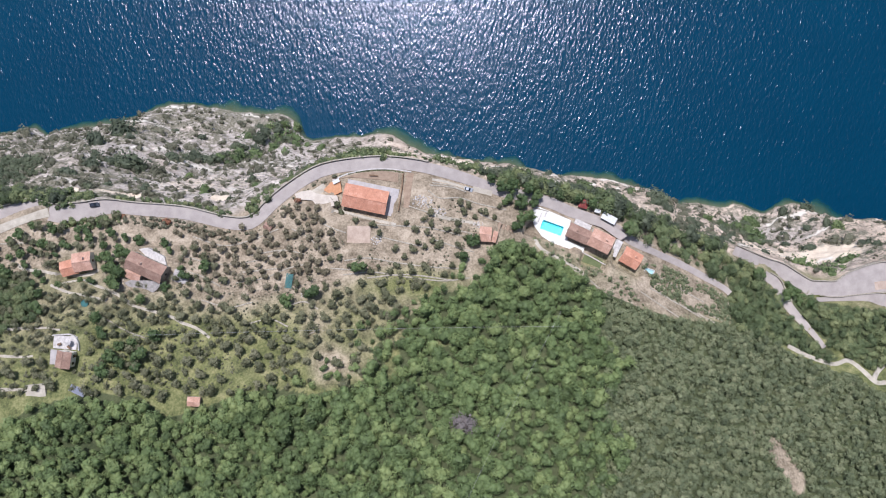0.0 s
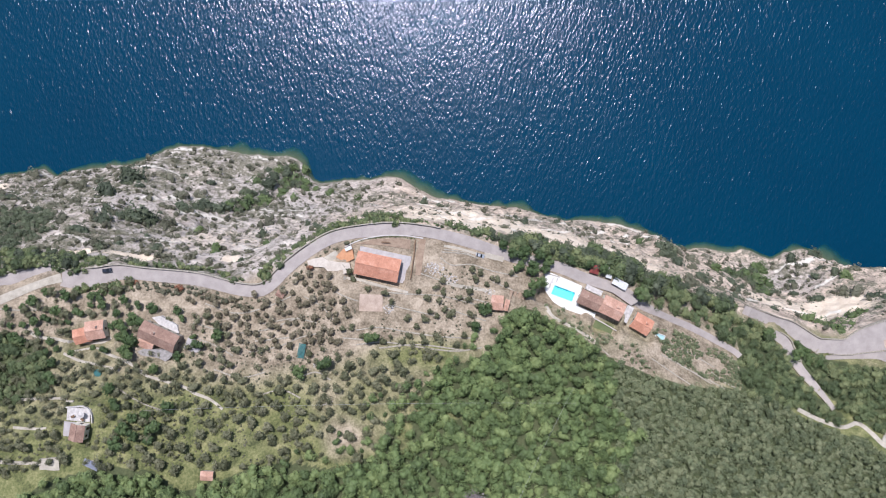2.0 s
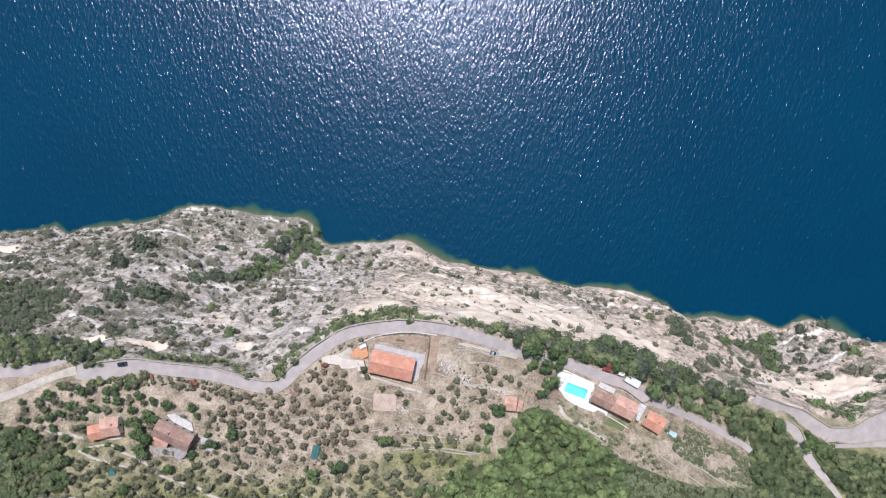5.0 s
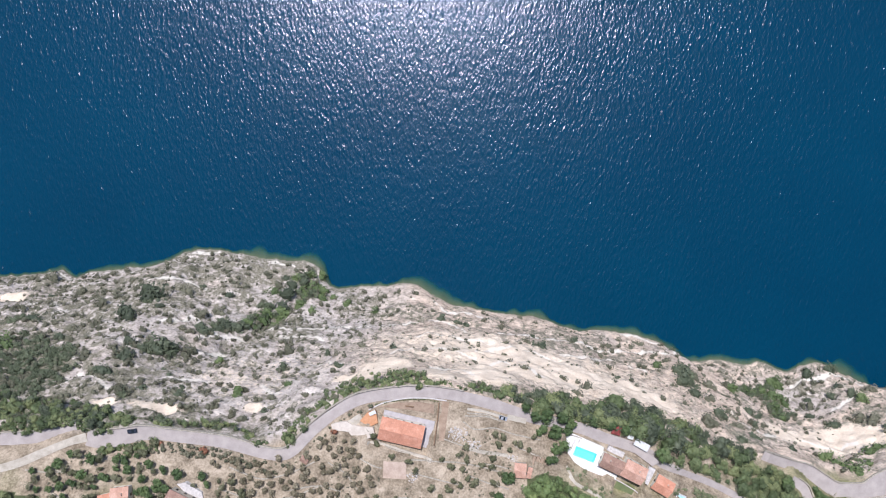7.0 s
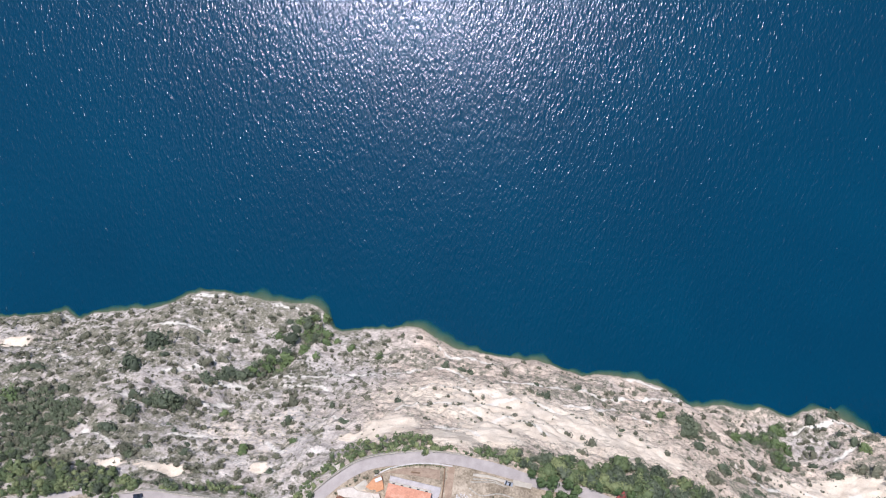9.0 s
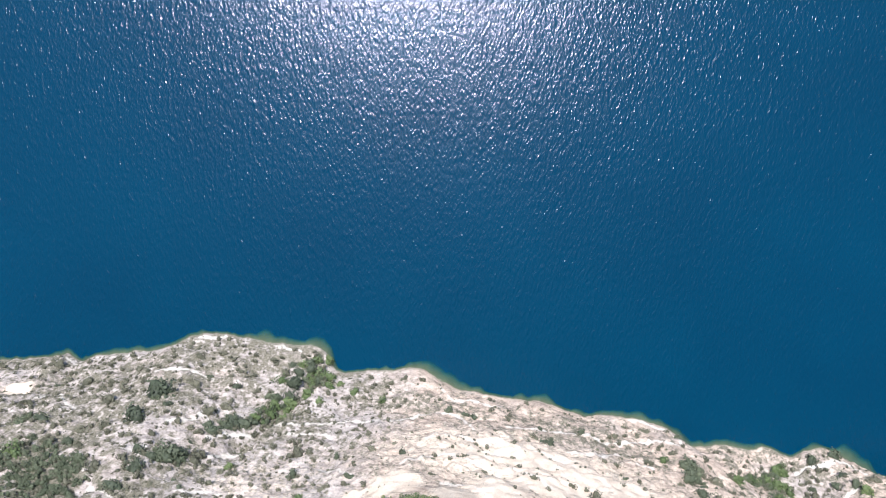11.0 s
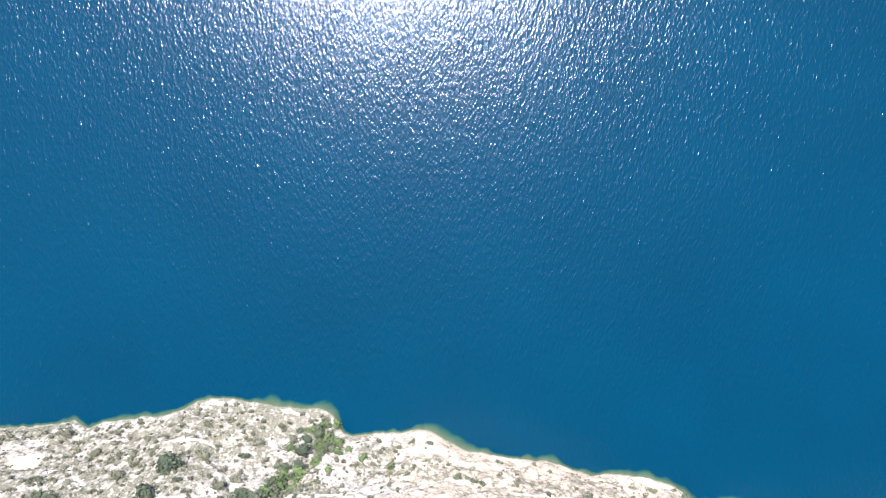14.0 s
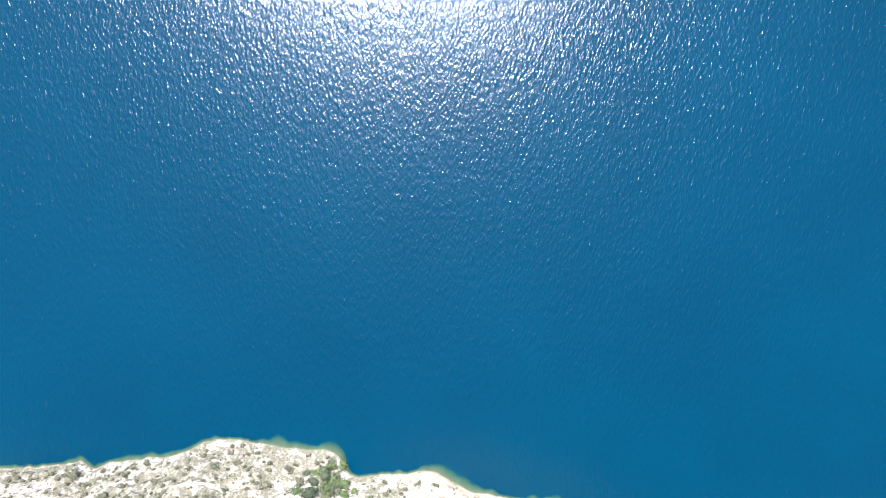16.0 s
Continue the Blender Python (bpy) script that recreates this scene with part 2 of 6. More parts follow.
_b.inputs["Base Color"].default_value, _b.inputs["Roughness"].default_value = (0.75, 0.97, 1, 1), 0.05
_b.inputs["Transmission Weight"].default_value, _b.inputs["IOR"].default_value = 1.0, 1.33
LEAF_WOOD = leaf_material("woodland_leaf", (0.07, 0.095, 0.042), (0.142, 0.192, 0.073), (0.245, 0.285, 0.112), 0.62)
LEAF_HEATH = leaf_material("heath_leaf", (0.082, 0.1, 0.055), (0.153, 0.174, 0.092), (0.24, 0.25, 0.14), 0.62)
LEAF_BROAD = leaf_material("broad_leaf", (0.035, 0.055, 0.022), (0.07, 0.105, 0.04), (0.13, 0.17, 0.065), 0.5)
LEAF_OLIVE = leaf_material("olive_leaf", (0.06, 0.066, 0.034), (0.125, 0.126, 0.07), (0.23, 0.215, 0.135), 0.45)
LEAF_SCRUB = leaf_material("scrub_leaf", (0.058, 0.064, 0.038), (0.122, 0.122, 0.078), (0.235, 0.21, 0.145), 0.6)
LEAF_THICKET = leaf_material("thicket_leaf", (0.045, 0.056, 0.034), (0.09, 0.108, 0.064), (0.16, 0.178, 0.11), 0.55)
LEAF_CLIFF_DARK = leaf_material("dark_shrub_leaf", (0.034, 0.043, 0.028), (0.074, 0.09, 0.056), (0.14, 0.155, 0.1), 0.4)
LEAF_CLIFF_GREEN = leaf_material("green_shrub_leaf", (0.042, 0.062, 0.026), (0.092, 0.128, 0.05), (0.175, 0.215, 0.09), 0.45)
LEAF_CLIFF_DRY = leaf_material("dry_shrub_leaf", (0.062, 0.064, 0.042), (0.118, 0.116, 0.078), (0.2, 0.19, 0.135), 0.45)
LEAF_OLIVE_DRY = leaf_material("dry_olive_leaf", (0.085, 0.075, 0.045), (0.165, 0.14, 0.09), (0.27, 0.235, 0.165), 0.45)
LEAF_EDGE = leaf_material("edge_leaf", (0.05, 0.068, 0.032), (0.112, 0.143, 0.064), (0.235, 0.25, 0.115), 0.72)
LEAF_RUSSET = leaf_material("russet_leaf", (0.12, 0.05, 0.03), (0.22, 0.095, 0.055), (0.32, 0.16, 0.1), 0.4)
LEAF_DARK = leaf_material("cypress_leaf", (0.012, 0.022, 0.008), (0.025, 0.04, 0.014), (0.045, 0.06, 0.02), 0.3)
TWIGS = leaf_material("bare_twigs", (0.12, 0.1, 0.098), (0.17, 0.145, 0.138), (0.24, 0.21, 0.2), 0.3)
BARK = surface("bark", (0.09, 0.07, 0.05), (0.2, 0.16, 0.12), 2.0, 0.95, 0.5, 0.03)


# ---- shape helpers ----
def link_mesh(name, verts, faces, material, parent=None, label="", smooth=False):
    me = bpy.data.meshes.new(name)
    me.from_pydata([tuple(map(float, v)) for v in verts], [], [tuple(f) for f in faces])
    me.materials.append(material)
    if smooth:
        me.shade_smooth()
    me.update()
    ob = new(name, me)
    if parent:
        ob.parent = parent
    if label:
        ob["label"] = label
    return ob


def part(name, bm, material, parent, label=""):
    me = bpy.data.meshes.new(name)
    bmesh.ops.recalc_face_normals(bm, faces=bm.faces)
    bm.to_mesh(me)
    bm.free()
    me.materials.append(material)
    ob = new(name, me)
    ob.parent = parent
    if label:
        ob["label"] = label
    return ob


def box(bm, x0, x1, y0, y1, z0, z1, bevel=0.0):
    made = bmesh.ops.create_cube(bm, size=1.0)["verts"]
    for v in made:
        v.co = Vector(((x0 + x1) / 2 + v.co.x * (x1 - x0), (y0 + y1) / 2 + v.co.y * (y1 - y0), (z0 + z1) / 2 + v.co.z * (z1 - z0)))
    if bevel:
        es = list({e for v in made for e in v.link_edges})
        bmesh.ops.bevel(bm, geom=es, offset=bevel, segments=1, affect="EDGES")
    return bm


def boxed(x0, x1, y0, y1, z0, z1, bevel=0.0):
    return box(bmesh.new(), x0, x1, y0, y1, z0, z1, bevel)


def thing(name, m, label, category, group=""):
    ob = new(name)
    ob.matrix_world = m
    return tagged(ob, label, category, group)


def lattice(x, y, seed):
    """Smooth value noise in 0..1 at unit cell size, for arrays."""
    rng = np.random.RandomState(seed)
    g = rng.rand(257, 257)
    xi, yi = np.floor(x).astype(int), np.floor(y).astype(int)
    fx, fy = x - xi, y - yi
    fx, fy = fx * fx * (3 - 2 * fx), fy * fy * (3 - 2 * fy)
    a, b, c, d = g[xi % 256, yi % 256], g[(xi + 1) % 256, yi % 256], g[xi % 256, (yi + 1) % 256], g[(xi + 1) % 256, (yi + 1) % 256]
    return (a * (1 - fx) + b * fx) * (1 - fy) + (c * (1 - fx) + d * fx) * fy


def fbm(x, y, seed, octaves=4, gain=0.55):
    x, y = np.asarray(x, float), np.asarray(y, float)
    total, amp, norm = 0, 1.0, 0
    for k in range(octaves):
        total = total + amp * (lattice(x * 2 ** k + 17 * k, y * 2 ** k + 5 * k, seed + k) * 2 - 1)
        norm, amp = norm + amp, amp * gain
    return total / norm


# ---- the lie of the land ----
# x, edge of the upper land (y, z), y of the face at 1/4, 1/2, 3/4 of its height, z at y = -40 and -80
SECTIONS_WEST = [
    (-420, 20, 155, 62, 53, 38, 179, 200), (-300, 20, 154, 66, 56, 41, 179, 200), (-250, 20, 156, 66, 51, 36, 179, 201),
    (-205, 21, 155, 78, 58, 39, 180, 201), (-155, 20, 155, 58, 40, 28, 181, 199), (-115, 11, 156, 56, 39, 25, 177, 193),
    (-80, 24, 153, 51, 43, 36, 176, 192), (-50, 39, 150, 54, 48.5, 44, 176, 192)]
SECTIONS_EAST = [
    (-15, 38, 147, 50.5, 46, 42, 175, 194), (40, 24, 139, 42.5, 36, 30, 168, 186), (65, 19, 134, 39, 32, 26, 160, 180),
    (92, 6, 126, 33, 24, 15, 149, 170), (130, -4, 108, 28, 19, 7, 136, 152), (170, -12, 91, 8, -1, -8, 107, 137),
    (200, -21, 88, -2, -12, -17, 101, 131),
    (222, -14.5, 87, 6, -3, -10, 97, 127), (240, -11.5, 86, 12, 4, -6, 95, 124), (420, -15, 84, 8, 0, -8, 91, 120)]
SHORE_WEST = [(-345, 76.6), (-324.6, 78), (-304, 80.1), (-298, 82.1), (-292, 78.2), (-286, 76.2), (-278, 81.1), (-263.6, 81.6), (-249.5, 84.4), (-237.4, 84.5), (-223, 88.6),
              (-211, 94.6), (-201, 96.7), (-185, 97.1), (-175, 94.8), (-167, 93.7), (-151, 91), (-131, 89.9), (-119.3, 88.4), (-114, 83.3), (-111.5, 77.4), (-107.4, 72.8), (-101.4, 70),
              (-87.6, 72.5), (-77.7, 72.6), (-67.8, 73), (-56, 75), (-46, 73.9), (-40.3, 70), (-32.4, 65.4)]
SHORE_EAST = [(-24.6, 60.6), (-10.8, 58.6), (3, 55.7), (14.6, 54), (34, 53), (45.7, 49.2), (53.5, 46.5), (65, 42.6), (80.6, 43.6), (96, 41.8), (107.7, 40), (121, 35.4), (131, 28.5),
              (136.7, 22.6), (144, 22.8), (154, 24.1), (161.5, 24.2), (169, 22.3), (180.7, 20.9), (186.4, 23.3), (192, 22.2), (201.7, 17.8), (207.4, 16.5), (215, 20.9), (226, 23.7),
              (236, 20.7), (245, 14.3), (255, 8.6), (260.5, 4.8), (271, 3)]
SECT = np.array(SECTIONS_WEST + SECTIONS_EAST, float)
SHORELINE = np.array([(-900, 70), (-420, 76)] + SHORE_WEST + SHORE_EAST + [(330, 2), (900, -10)], float)
LINE = np.linspace(-800, 800, 1601)


def eased(k):
    c = np.interp(LINE, SECT[:, 0], SECT[:, k])
    w = np.hanning(41)
    return np.convolve(np.pad(c, 20, mode="edge"), w / w.sum(), "valid")


CURVES = [eased(k) for k in range(1, 8)]


def section(x):
    return [np.interp(x, LINE, c) for c in CURVES]


def shore_y(x):
    return np.interp(x, SHORELINE[:, 0], SHORELINE[:, 1]) + 1.0 * fbm(np.asarray(x) / 5, np.zeros_like(x), 3, 3)


def raw_land(x, y):
    """Height of the upper land before roads and house plots are cut into it."""
    yt, zt, _, _, _, za, zb = section(x)
    r = np.clip((yt - y) / (yt + 40), 0, 1) ** 1.15
    far = za + (zb - za) * np.clip((-40 - y) / 40, 0, 2.2) + 0.45 * np.clip(-128 - y, 0, 400) + 0.25 * np.clip(-528 - y, 0, 2000)
    z = np.where(y > -40, zt + (za - zt) * r, far)
    inland = np.clip((yt - y) / 12, 0, 1)
    return z + inland * (0.9 * fbm(x / 26, y / 20, 11, 3) + 0.25 * fbm(x / 4, y / 4, 15, 2))


# ---- roads and plots: centre lines in plan, widths in metres ----
ROAD_MAIN = [(-420, 12), (-300, 14), (-240, 13), (-206, 14.3), (-195, 17), (-180.4, 13.8), (-170, 14.4), (-158, 16.6), (-142.6, 15.4), (-122.8, 13.5), (-106.6, 9.5),
             (-96.2, 8.3), (-90.1, 10.5), (-81.8, 18.9), (-72, 26.5), (-62, 32), (-49.3, 34.5), (-34.1, 35.6), (-18.9, 34), (-3.5, 30.3),
             (9.3, 26.1), (18.4, 22.7), (30.2, 20.2), (42.1, 17), (51.3, 13), (62.1, 9.3), (73.2, 4.7), (81.5, -1.2), (94.5, -7.3),
             (105, -11.8), (116.6, -17.8), (127.5, -24), (131, -27)]
ROAD_LEFT = [(-240, -3), (-215, 3), (-204, 7.4), (-197, 10.4), (-190, 13), (-184, 14.6)]
ROAD_LOW = [(142, -6.2), (145.6, -7.8), (161, -13.8), (170, -17.2), (177.1, -22.1), (184.2, -26.6), (191.9, -27.2), (201, -27.6), (210.5, -24.8), (223.9, -22.2),
            (236, -22.0), (300, -24), (420, -28)]
ROAD_BRANCH = [(189, -33.0), (192, -33.2), (196.6, -33.0), (206.4, -32.6), (219.2, -32.4), (226.5, -34), (240, -37), (300, -50)]
ROAD_DOWN = [(158, -19.2), (163.6, -23.3), (165.4, -27.6), (166.9, -31.9), (169, -36.1), (171.6, -40.2), (175.1, -45.2), (178.4, -50.5), (181, -55)]


def spline(points, step=1.0):
    """A smooth line through the points, at even steps."""
    p = np.array(points, float)
    p = np.vstack([2 * p[0] - p[1], p, 2 * p[-1] - p[-2]])
    out = []
    for i in range(1, len(p) - 2):
        n = max(2, int(np.hypot(*(p[i + 1] - p[i])) / step))
        for t in np.arange(n) / n:
            a, b, c, d = p[i - 1], p[i], p[i + 1], p[i + 2]
            out.append(0.5 * (2 * b + (c - a) * t + (2 * a - 5 * b + 4 * c - d) * t ** 2 + (3 * b - a - 3 * c + d) * t ** 3))
    out.append(p[-2])
    return np.array(out)


def levelled(line, reach=12):
    z = raw_land(line[:, 0], np.minimum(line[:, 1], section(line[:, 0])[0] - 2))
    w = np.hanning(2 * reach + 1)
    return np.convolve(np.pad(z, reach, mode="edge"), w / w.sum(), "valid")


ROADS = {}
for road_name, points, width in (("road", ROAD_MAIN, 5.2), ("side_road", ROAD_LEFT, 3.6), ("lower_road", ROAD_LOW, 6.4),
                                 ("branch_road", ROAD_BRANCH, 4.0), ("descending_road", ROAD_DOWN, 4.4)):
    centre = spline(points)
    if road_name == "road":
        width = np.interp(centre[:, 0], (-420, -202, -190, -172, -160, -150, -40, -20, 70, 92, 131), (5.2, 5.4, 7.2, 8.4, 6.6, 5.2, 5.2, 4.9, 4.9, 3.4, 2.8))
    if road_name == "lower_road":
        width = np.interp(centre[:, 0], (142, 161, 170, 184, 192, 201, 210, 224, 240, 420), (4.8, 5.4, 6.6, 7.8, 7.0, 7.8, 12.0, 15.5, 16.5, 10.0))
    if road_name == "branch_road":
        width = np.interp(centre[:, 0], (189, 206, 219, 228, 300), (2.2, 3.4, 4.6, 6.6, 6.6))
    if road_name == "descending_road":
        width = np.interp(centre[:, 0], (158, 163, 167, 172, 178, 190), (4.6, 5.2, 4.6, 3.8, 2.2, 2.0))
    level = levelled(centre)
    if road_name == "branch_road":   # lies level with the lower road beside it
        beside, beside_z, _ = ROADS["lower_road"]
        level = beside_z[((centre[:, None] - beside[None]) ** 2).sum(2).argmin(1)] + 0.01
    ROADS[road_name] = (centre, level, np.broadcast_to(np.asarray(width, float), len(centre)))
# plots: centre, half length, half width, degrees, height
PLOTS = [(-41.8, 19, 12.5, 7.5, -12, 153.0), (-41, 28.6, 14, 3, -2, 151.8), (43, 6.2, 11, 7.5, -22, 141.3), (59, 1, 11.5, 6, -25, 140.6), (60, 12.5, 14, 4, -23, 137.6), (79, -9, 6.5, 5.5, -30, 137.6),
         (-165, -8.5, 8, 6, 7, 164.5), (-134, -10, 10, 6, -25, 165.3), (-160, -43, 7, 7, -6, 182.6), (-106.2, -62.7, 3.4, 2.6, -3, 185.6),
         (11.5, 2.5, 4.5, 4.5, -5, 153.2), (-44.5, 3, 5.5, 4, 0, 159.3), (61, -10, 5, 2.4, -20, 140.0), (42.3, 5.6, 4.6, 1.8, -20.5, 139.5)]


def land(x, y):
    x, y = np.asarray(x, float), np.asarray(y, float)
    z = raw_land(x, y)
    shape = z.shape
    x, y, z = x.ravel(), y.ravel(), z.ravel().copy()
    for cx, cy, hl, hw, deg, pz in PLOTS:
        c, s = math.cos(radians(deg)), math.sin(radians(deg))
        u, v = (x - cx) * c + (y - cy) * s, -(x - cx) * s + (y - cy) * c
        far = np.hypot(np.maximum(abs(u) - hl, 0), np.maximum(abs(v) - hw, 0))
        k = np.clip(1 - far / 2.5, 0, 1)
        z = z + (pz - z) * k * k * (3 - 2 * k)
    for line, lz, width in ROADS.values():
        near = np.where((x > line[:, 0].min() - 12) & (x < line[:, 0].max() + 12) & (y > line[:, 1].min() - 12) & (y < line[:, 1].max() + 12))[0]
        for part_of in np.array_split(near, max(1, len(near) // 4000)):
            if not len(part_of):
                continue
            d = (x[part_of, None] - line[None, :, 0]) ** 2 + (y[part_of, None] - line[None, :, 1]) ** 2
            i = d.argmin(1)
            far = np.sqrt(d[np.arange(len(i)), i])
            k = np.clip(1 - (far - width[i] / 2 - 0.7) / 2.6, 0, 1)
            z[part_of] += (lz[i] - 0.12 - z[part_of]) * k * k * (3 - 2 * k)
    return z.reshape(shape)


def cliff(x, v):
    """Place on the face over the lake: x along the shore, v from the water (0) to the upper edge (1)."""
    x, v = np.asarray(x, float), np.asarray(v, float)
    yt, zt, y25, y50, y75, _, _ = section(x)
    y0 = shore_y(x)
    k = np.clip(v, 0, 1) * 4
    i = np.minimum(k.astype(int), 3)
    f = k - i
    ys = np.stack([y0, y25, y50, y75, yt])
    lo, hi = np.take_along_axis(ys, i[None], 0)[0], np.take_along_axis(ys, i[None] + 1, 0)[0]
    y, z = lo + (hi - lo) * f, zt * v
    # ribs, ledges and broken rock
    w = np.clip(np.minimum(v / 0.06, (1 - v) / 0.05), 0, 1)
    s = z + 0.16 * x + 5 * fbm(x / 60, z / 60, 21, 4)
    ledge = (s / 9.0) % 1.0
    step = np.where(ledge < 0.75, ledge / 0.75, (1 - ledge) / 0.25) - 0.5
    steep = np.clip(1.4 - (y0 - yt) / 90, 0.45, 1)
    soft = np.zeros_like(z)
    for cx, cz, rx, rz in SAND[:13]:
        soft = np.maximum(soft, smooth_blob(x, z, cx, cz, rx, rz))
    hard = 1 - 0.75 * soft
    y = y + w * (4.2 * fbm(x / 24, z / 20, 31, 4) + hard * (1.6 * fbm(x / 5, z / 4, 41, 3) - 1.5 * step * steep * (0.55 + 0.9 * fbm(x / 14, z / 14, 27, 2))))
    run = np.clip((z - 2) / 74, 0, 1)
    gully = np.exp(-((x - (-113 - 42 * run)) / (5 + 3 * run)) ** 2) * np.clip(z / 4, 0, 1) * np.clip((88 - z) / 20, 0, 1)
    y = y - 8.0 * gully * w
    z = z + w * hard * (1.5 * fbm(x / 9, z / 9, 51, 3) + 0.7 * fbm(x / 2.6, z / 2.6, 57, 2))
    return y, np.maximum(z, 0.03 * (v > 0))


def shelf(x):
    """How far the shallow bed reaches out, as a factor."""
    x = np.asarray(x, float)
    f = 0.17 + 0.65 * np.clip(fbm(x / 13, x * 0, 63, 2) + 0.05, 0, 1)
    for cx, rx, k in ((-150, 26, 0.5), (-118, 12, 0.9), (-35, 22, 0.9), (95, 26, 0.4), (165, 26, 0.4), (250, 16, 0.9), (-300, 12, 0.3), (-262, 14, 0.4), (-235, 10, 0.3)):
        f = f + 0.6 * k * np.clip(1 - ((x - cx) / rx) ** 2, 0, 1)
    return f


def offshore(x, far):
    """The line that runs a given distance out from the shore."""
    x, far = np.asarray(x, float), np.broadcast_to(np.asarray(far, float), np.shape(x))
    best = shore_y(x) + far
    for k in np.linspace(-0.98, 0.98, 15):
        best = np.maximum(best, shore_y(x + k * far) + far * math.sqrt(1 - k * k))
    return best


def smooth_blob(x, y, cx, cy, rx, ry):
    return np.clip(1.3 - np.sqrt(((x - cx) / rx) ** 2 + ((y - cy) / ry) ** 2), 0, 1)


# pale worn ledges on the face: lines of (x, height)
LEDGES = [[(-135, 53), (-121, 52), (-94, 48), (-73, 46), (-59, 50), (-46, 38), (-28, 36), (-20, 40), (-13, 56)], [(-164, 84), (-155, 73), (-143, 70)],
          [(-34, 10), (-28, 18), (-21, 16), (-9, 17), (6, 16)], [(-42, 70), (-30, 68), (-22, 66), (-10, 68), (3, 70)],
          [(8, 40), (22, 42), (33, 38), (47, 38), (62, 36), (80, 34), (98, 23), (110, 19), (122, 26)], [(94, 2), (108, 3), (120, 4), (126, 8), (124, 22)]]
LEDGES += [[(205, 8), (216, 9), (228, 10), (240, 9), (246, 17)], [(217, 36), (228, 30), (237, 26)], [(141, 67), (145, 72), (151, 78), (169, 74)], [(-202, 3), (-185, 3)],
           [(-147, 4), (-131, 4)], [(-217, 37), (-206, 36), (-194, 30), (-181, 32)], [(-193, 72), (-184, 69), (-178, 62), (-170, 62)], [(-288, 46), (-275, 44), (-255, 59)],
           [(-296, 6), (-288, 6)], [(-213, 118), (-200, 123), (-189, 130)], [(-206, 100), (-197, 99)], [(-238, 100), (-220, 109)]]
LEDGES += [[(-53, 101), (-39, 92), (-31, 87), (-23, 90), (-14, 95), (-8, 95)], [(-126, 60), (-112, 60), (-98, 63)], [(-169, 74), (-158, 65), (-147, 58)], [(-169, 114), (-159, 112), (-147, 110)],
           [(-119, 114), (-108, 120)], [(-7, 82), (9, 71), (26, 66), (42, 70)], [(-8, 107), (8, 90), (19, 97), (27, 105)], [(-31, 118), (-17, 117), (-9, 124)],
           [(44, 56), (58, 56), (77, 46)], [(86, 52), (95, 57)], [(183, 66), (194, 69), (216, 60)], [(-99, 88), (-87, 96), (-79, 106)]]


def near_lines(x, z, lines, wide):
    best = np.full(x.shape, 1e9)
    for line in lines:
        for (x0, z0), (x1, z1) in zip(line, line[1:]):
            t = np.clip(((x - x0) * (x1 - x0) + (z - z0) * (z1 - z0)) / ((x1 - x0) ** 2 + (z1 - z0) ** 2), 0, 1)
            best = np.minimum(best, np.hypot(x - x0 - t * (x1 - x0), z - z0 - t * (z1 - z0)))
    return np.clip(1.2 - best / wide, 0, 1)


# sand and scree on the face: x, height, half length, half height
SAND = [(-54, 120, 17, 13), (52, 86, 16, 11), (73, 88, 17, 14), (92, 88, 13, 8), (22, 77, 21, 13), (-3, 118, 20, 14), (-22, 132, 15, 14),
        (211, 58, 29, 14), (184, 67, 27, 11), (-161, 138, 15, 4), (-74, 118, 8, 3), (20, 104, 20, 10), (42, 100, 16, 8),
        (-307, 38, 10, 8), (-186, 138, 8, 3), (-117, 130, 5, 4)]


# thick growth on the face: x, height, half length, half height
THICK = [(-238, 118, 24, 22), (-258, 98, 18, 16), (-226, 112, 10, 12), (-278, 69, 6, 6), (-152, 148, 8, 4), (-127, 144, 5, 4), (-182, 130, 4, 5), (-160, 57, 8, 5),
         (-140, 40, 9, 8), (-118, 14, 8, 10), (-182, 93, 9, 4), (-207, 52, 6, 8), (121, 50, 7, 12), (184, 22, 9, 10), (181, 38, 5, 8), (172, 21, 8, 4)]


def inside(px, py, poly):
    hit = np.zeros(len(px), bool)
    for (x0, y0), (x1, y1) in zip(poly, poly[1:] + poly[:1]):
        cross = ((y0 > py) != (y1 > py)) & (px < (x1 - x0) * (py - y0) / (y1 - y0 + 1e-9) + x0)
        hit ^= cross
    return hit


# woods, in plan
WOOD_MAIN = [(-178, -72), (-168, -63), (-147, -59), (-128, -61), (-116, -69), (-94, -62), (-76, -58), (-58, -61), (-40, -56), (-36, -42), (-22, -40.5),
             (-21.5, -31.5), (-12, -24), (6, -18.6), (13, -11), (14, -2), (23, 1), (29, -1.5), (46, -12), (59, -20.5), (64, -24), (58, -38), (70, -52), (56, -66), (68, -82), (52, -96), (58, -110), (-230, -110), (-230, -80)]
WOOD_HEATH = [(60, -22), (80, -31), (98, -37), (124, -39.5), (150, -50), (158, -55.5), (170, -60.5), (182, -65), (192, -67), (198, -74), (208, -75), (216, -68), (250, -70), (250, -118), (48, -118), (46, -96), (62, -82), (50, -66), (64, -52), (52, -38)]
WOOD_FRINGE = [(-44, -36), (-24, -23), (-6, -13), (8, -8), (13, -3), (14, -11), (6, -18), (-12, -24), (-21, -31), (-22, -40), (-36, -42), (-42, -54), (-60, -60), (-78, -56), (-60, -50), (-48, -44)]
WOOD_FAR = [(-300, -112), (60, -112), (60, -120), (300, -120), (300, -190), (-300, -190)]
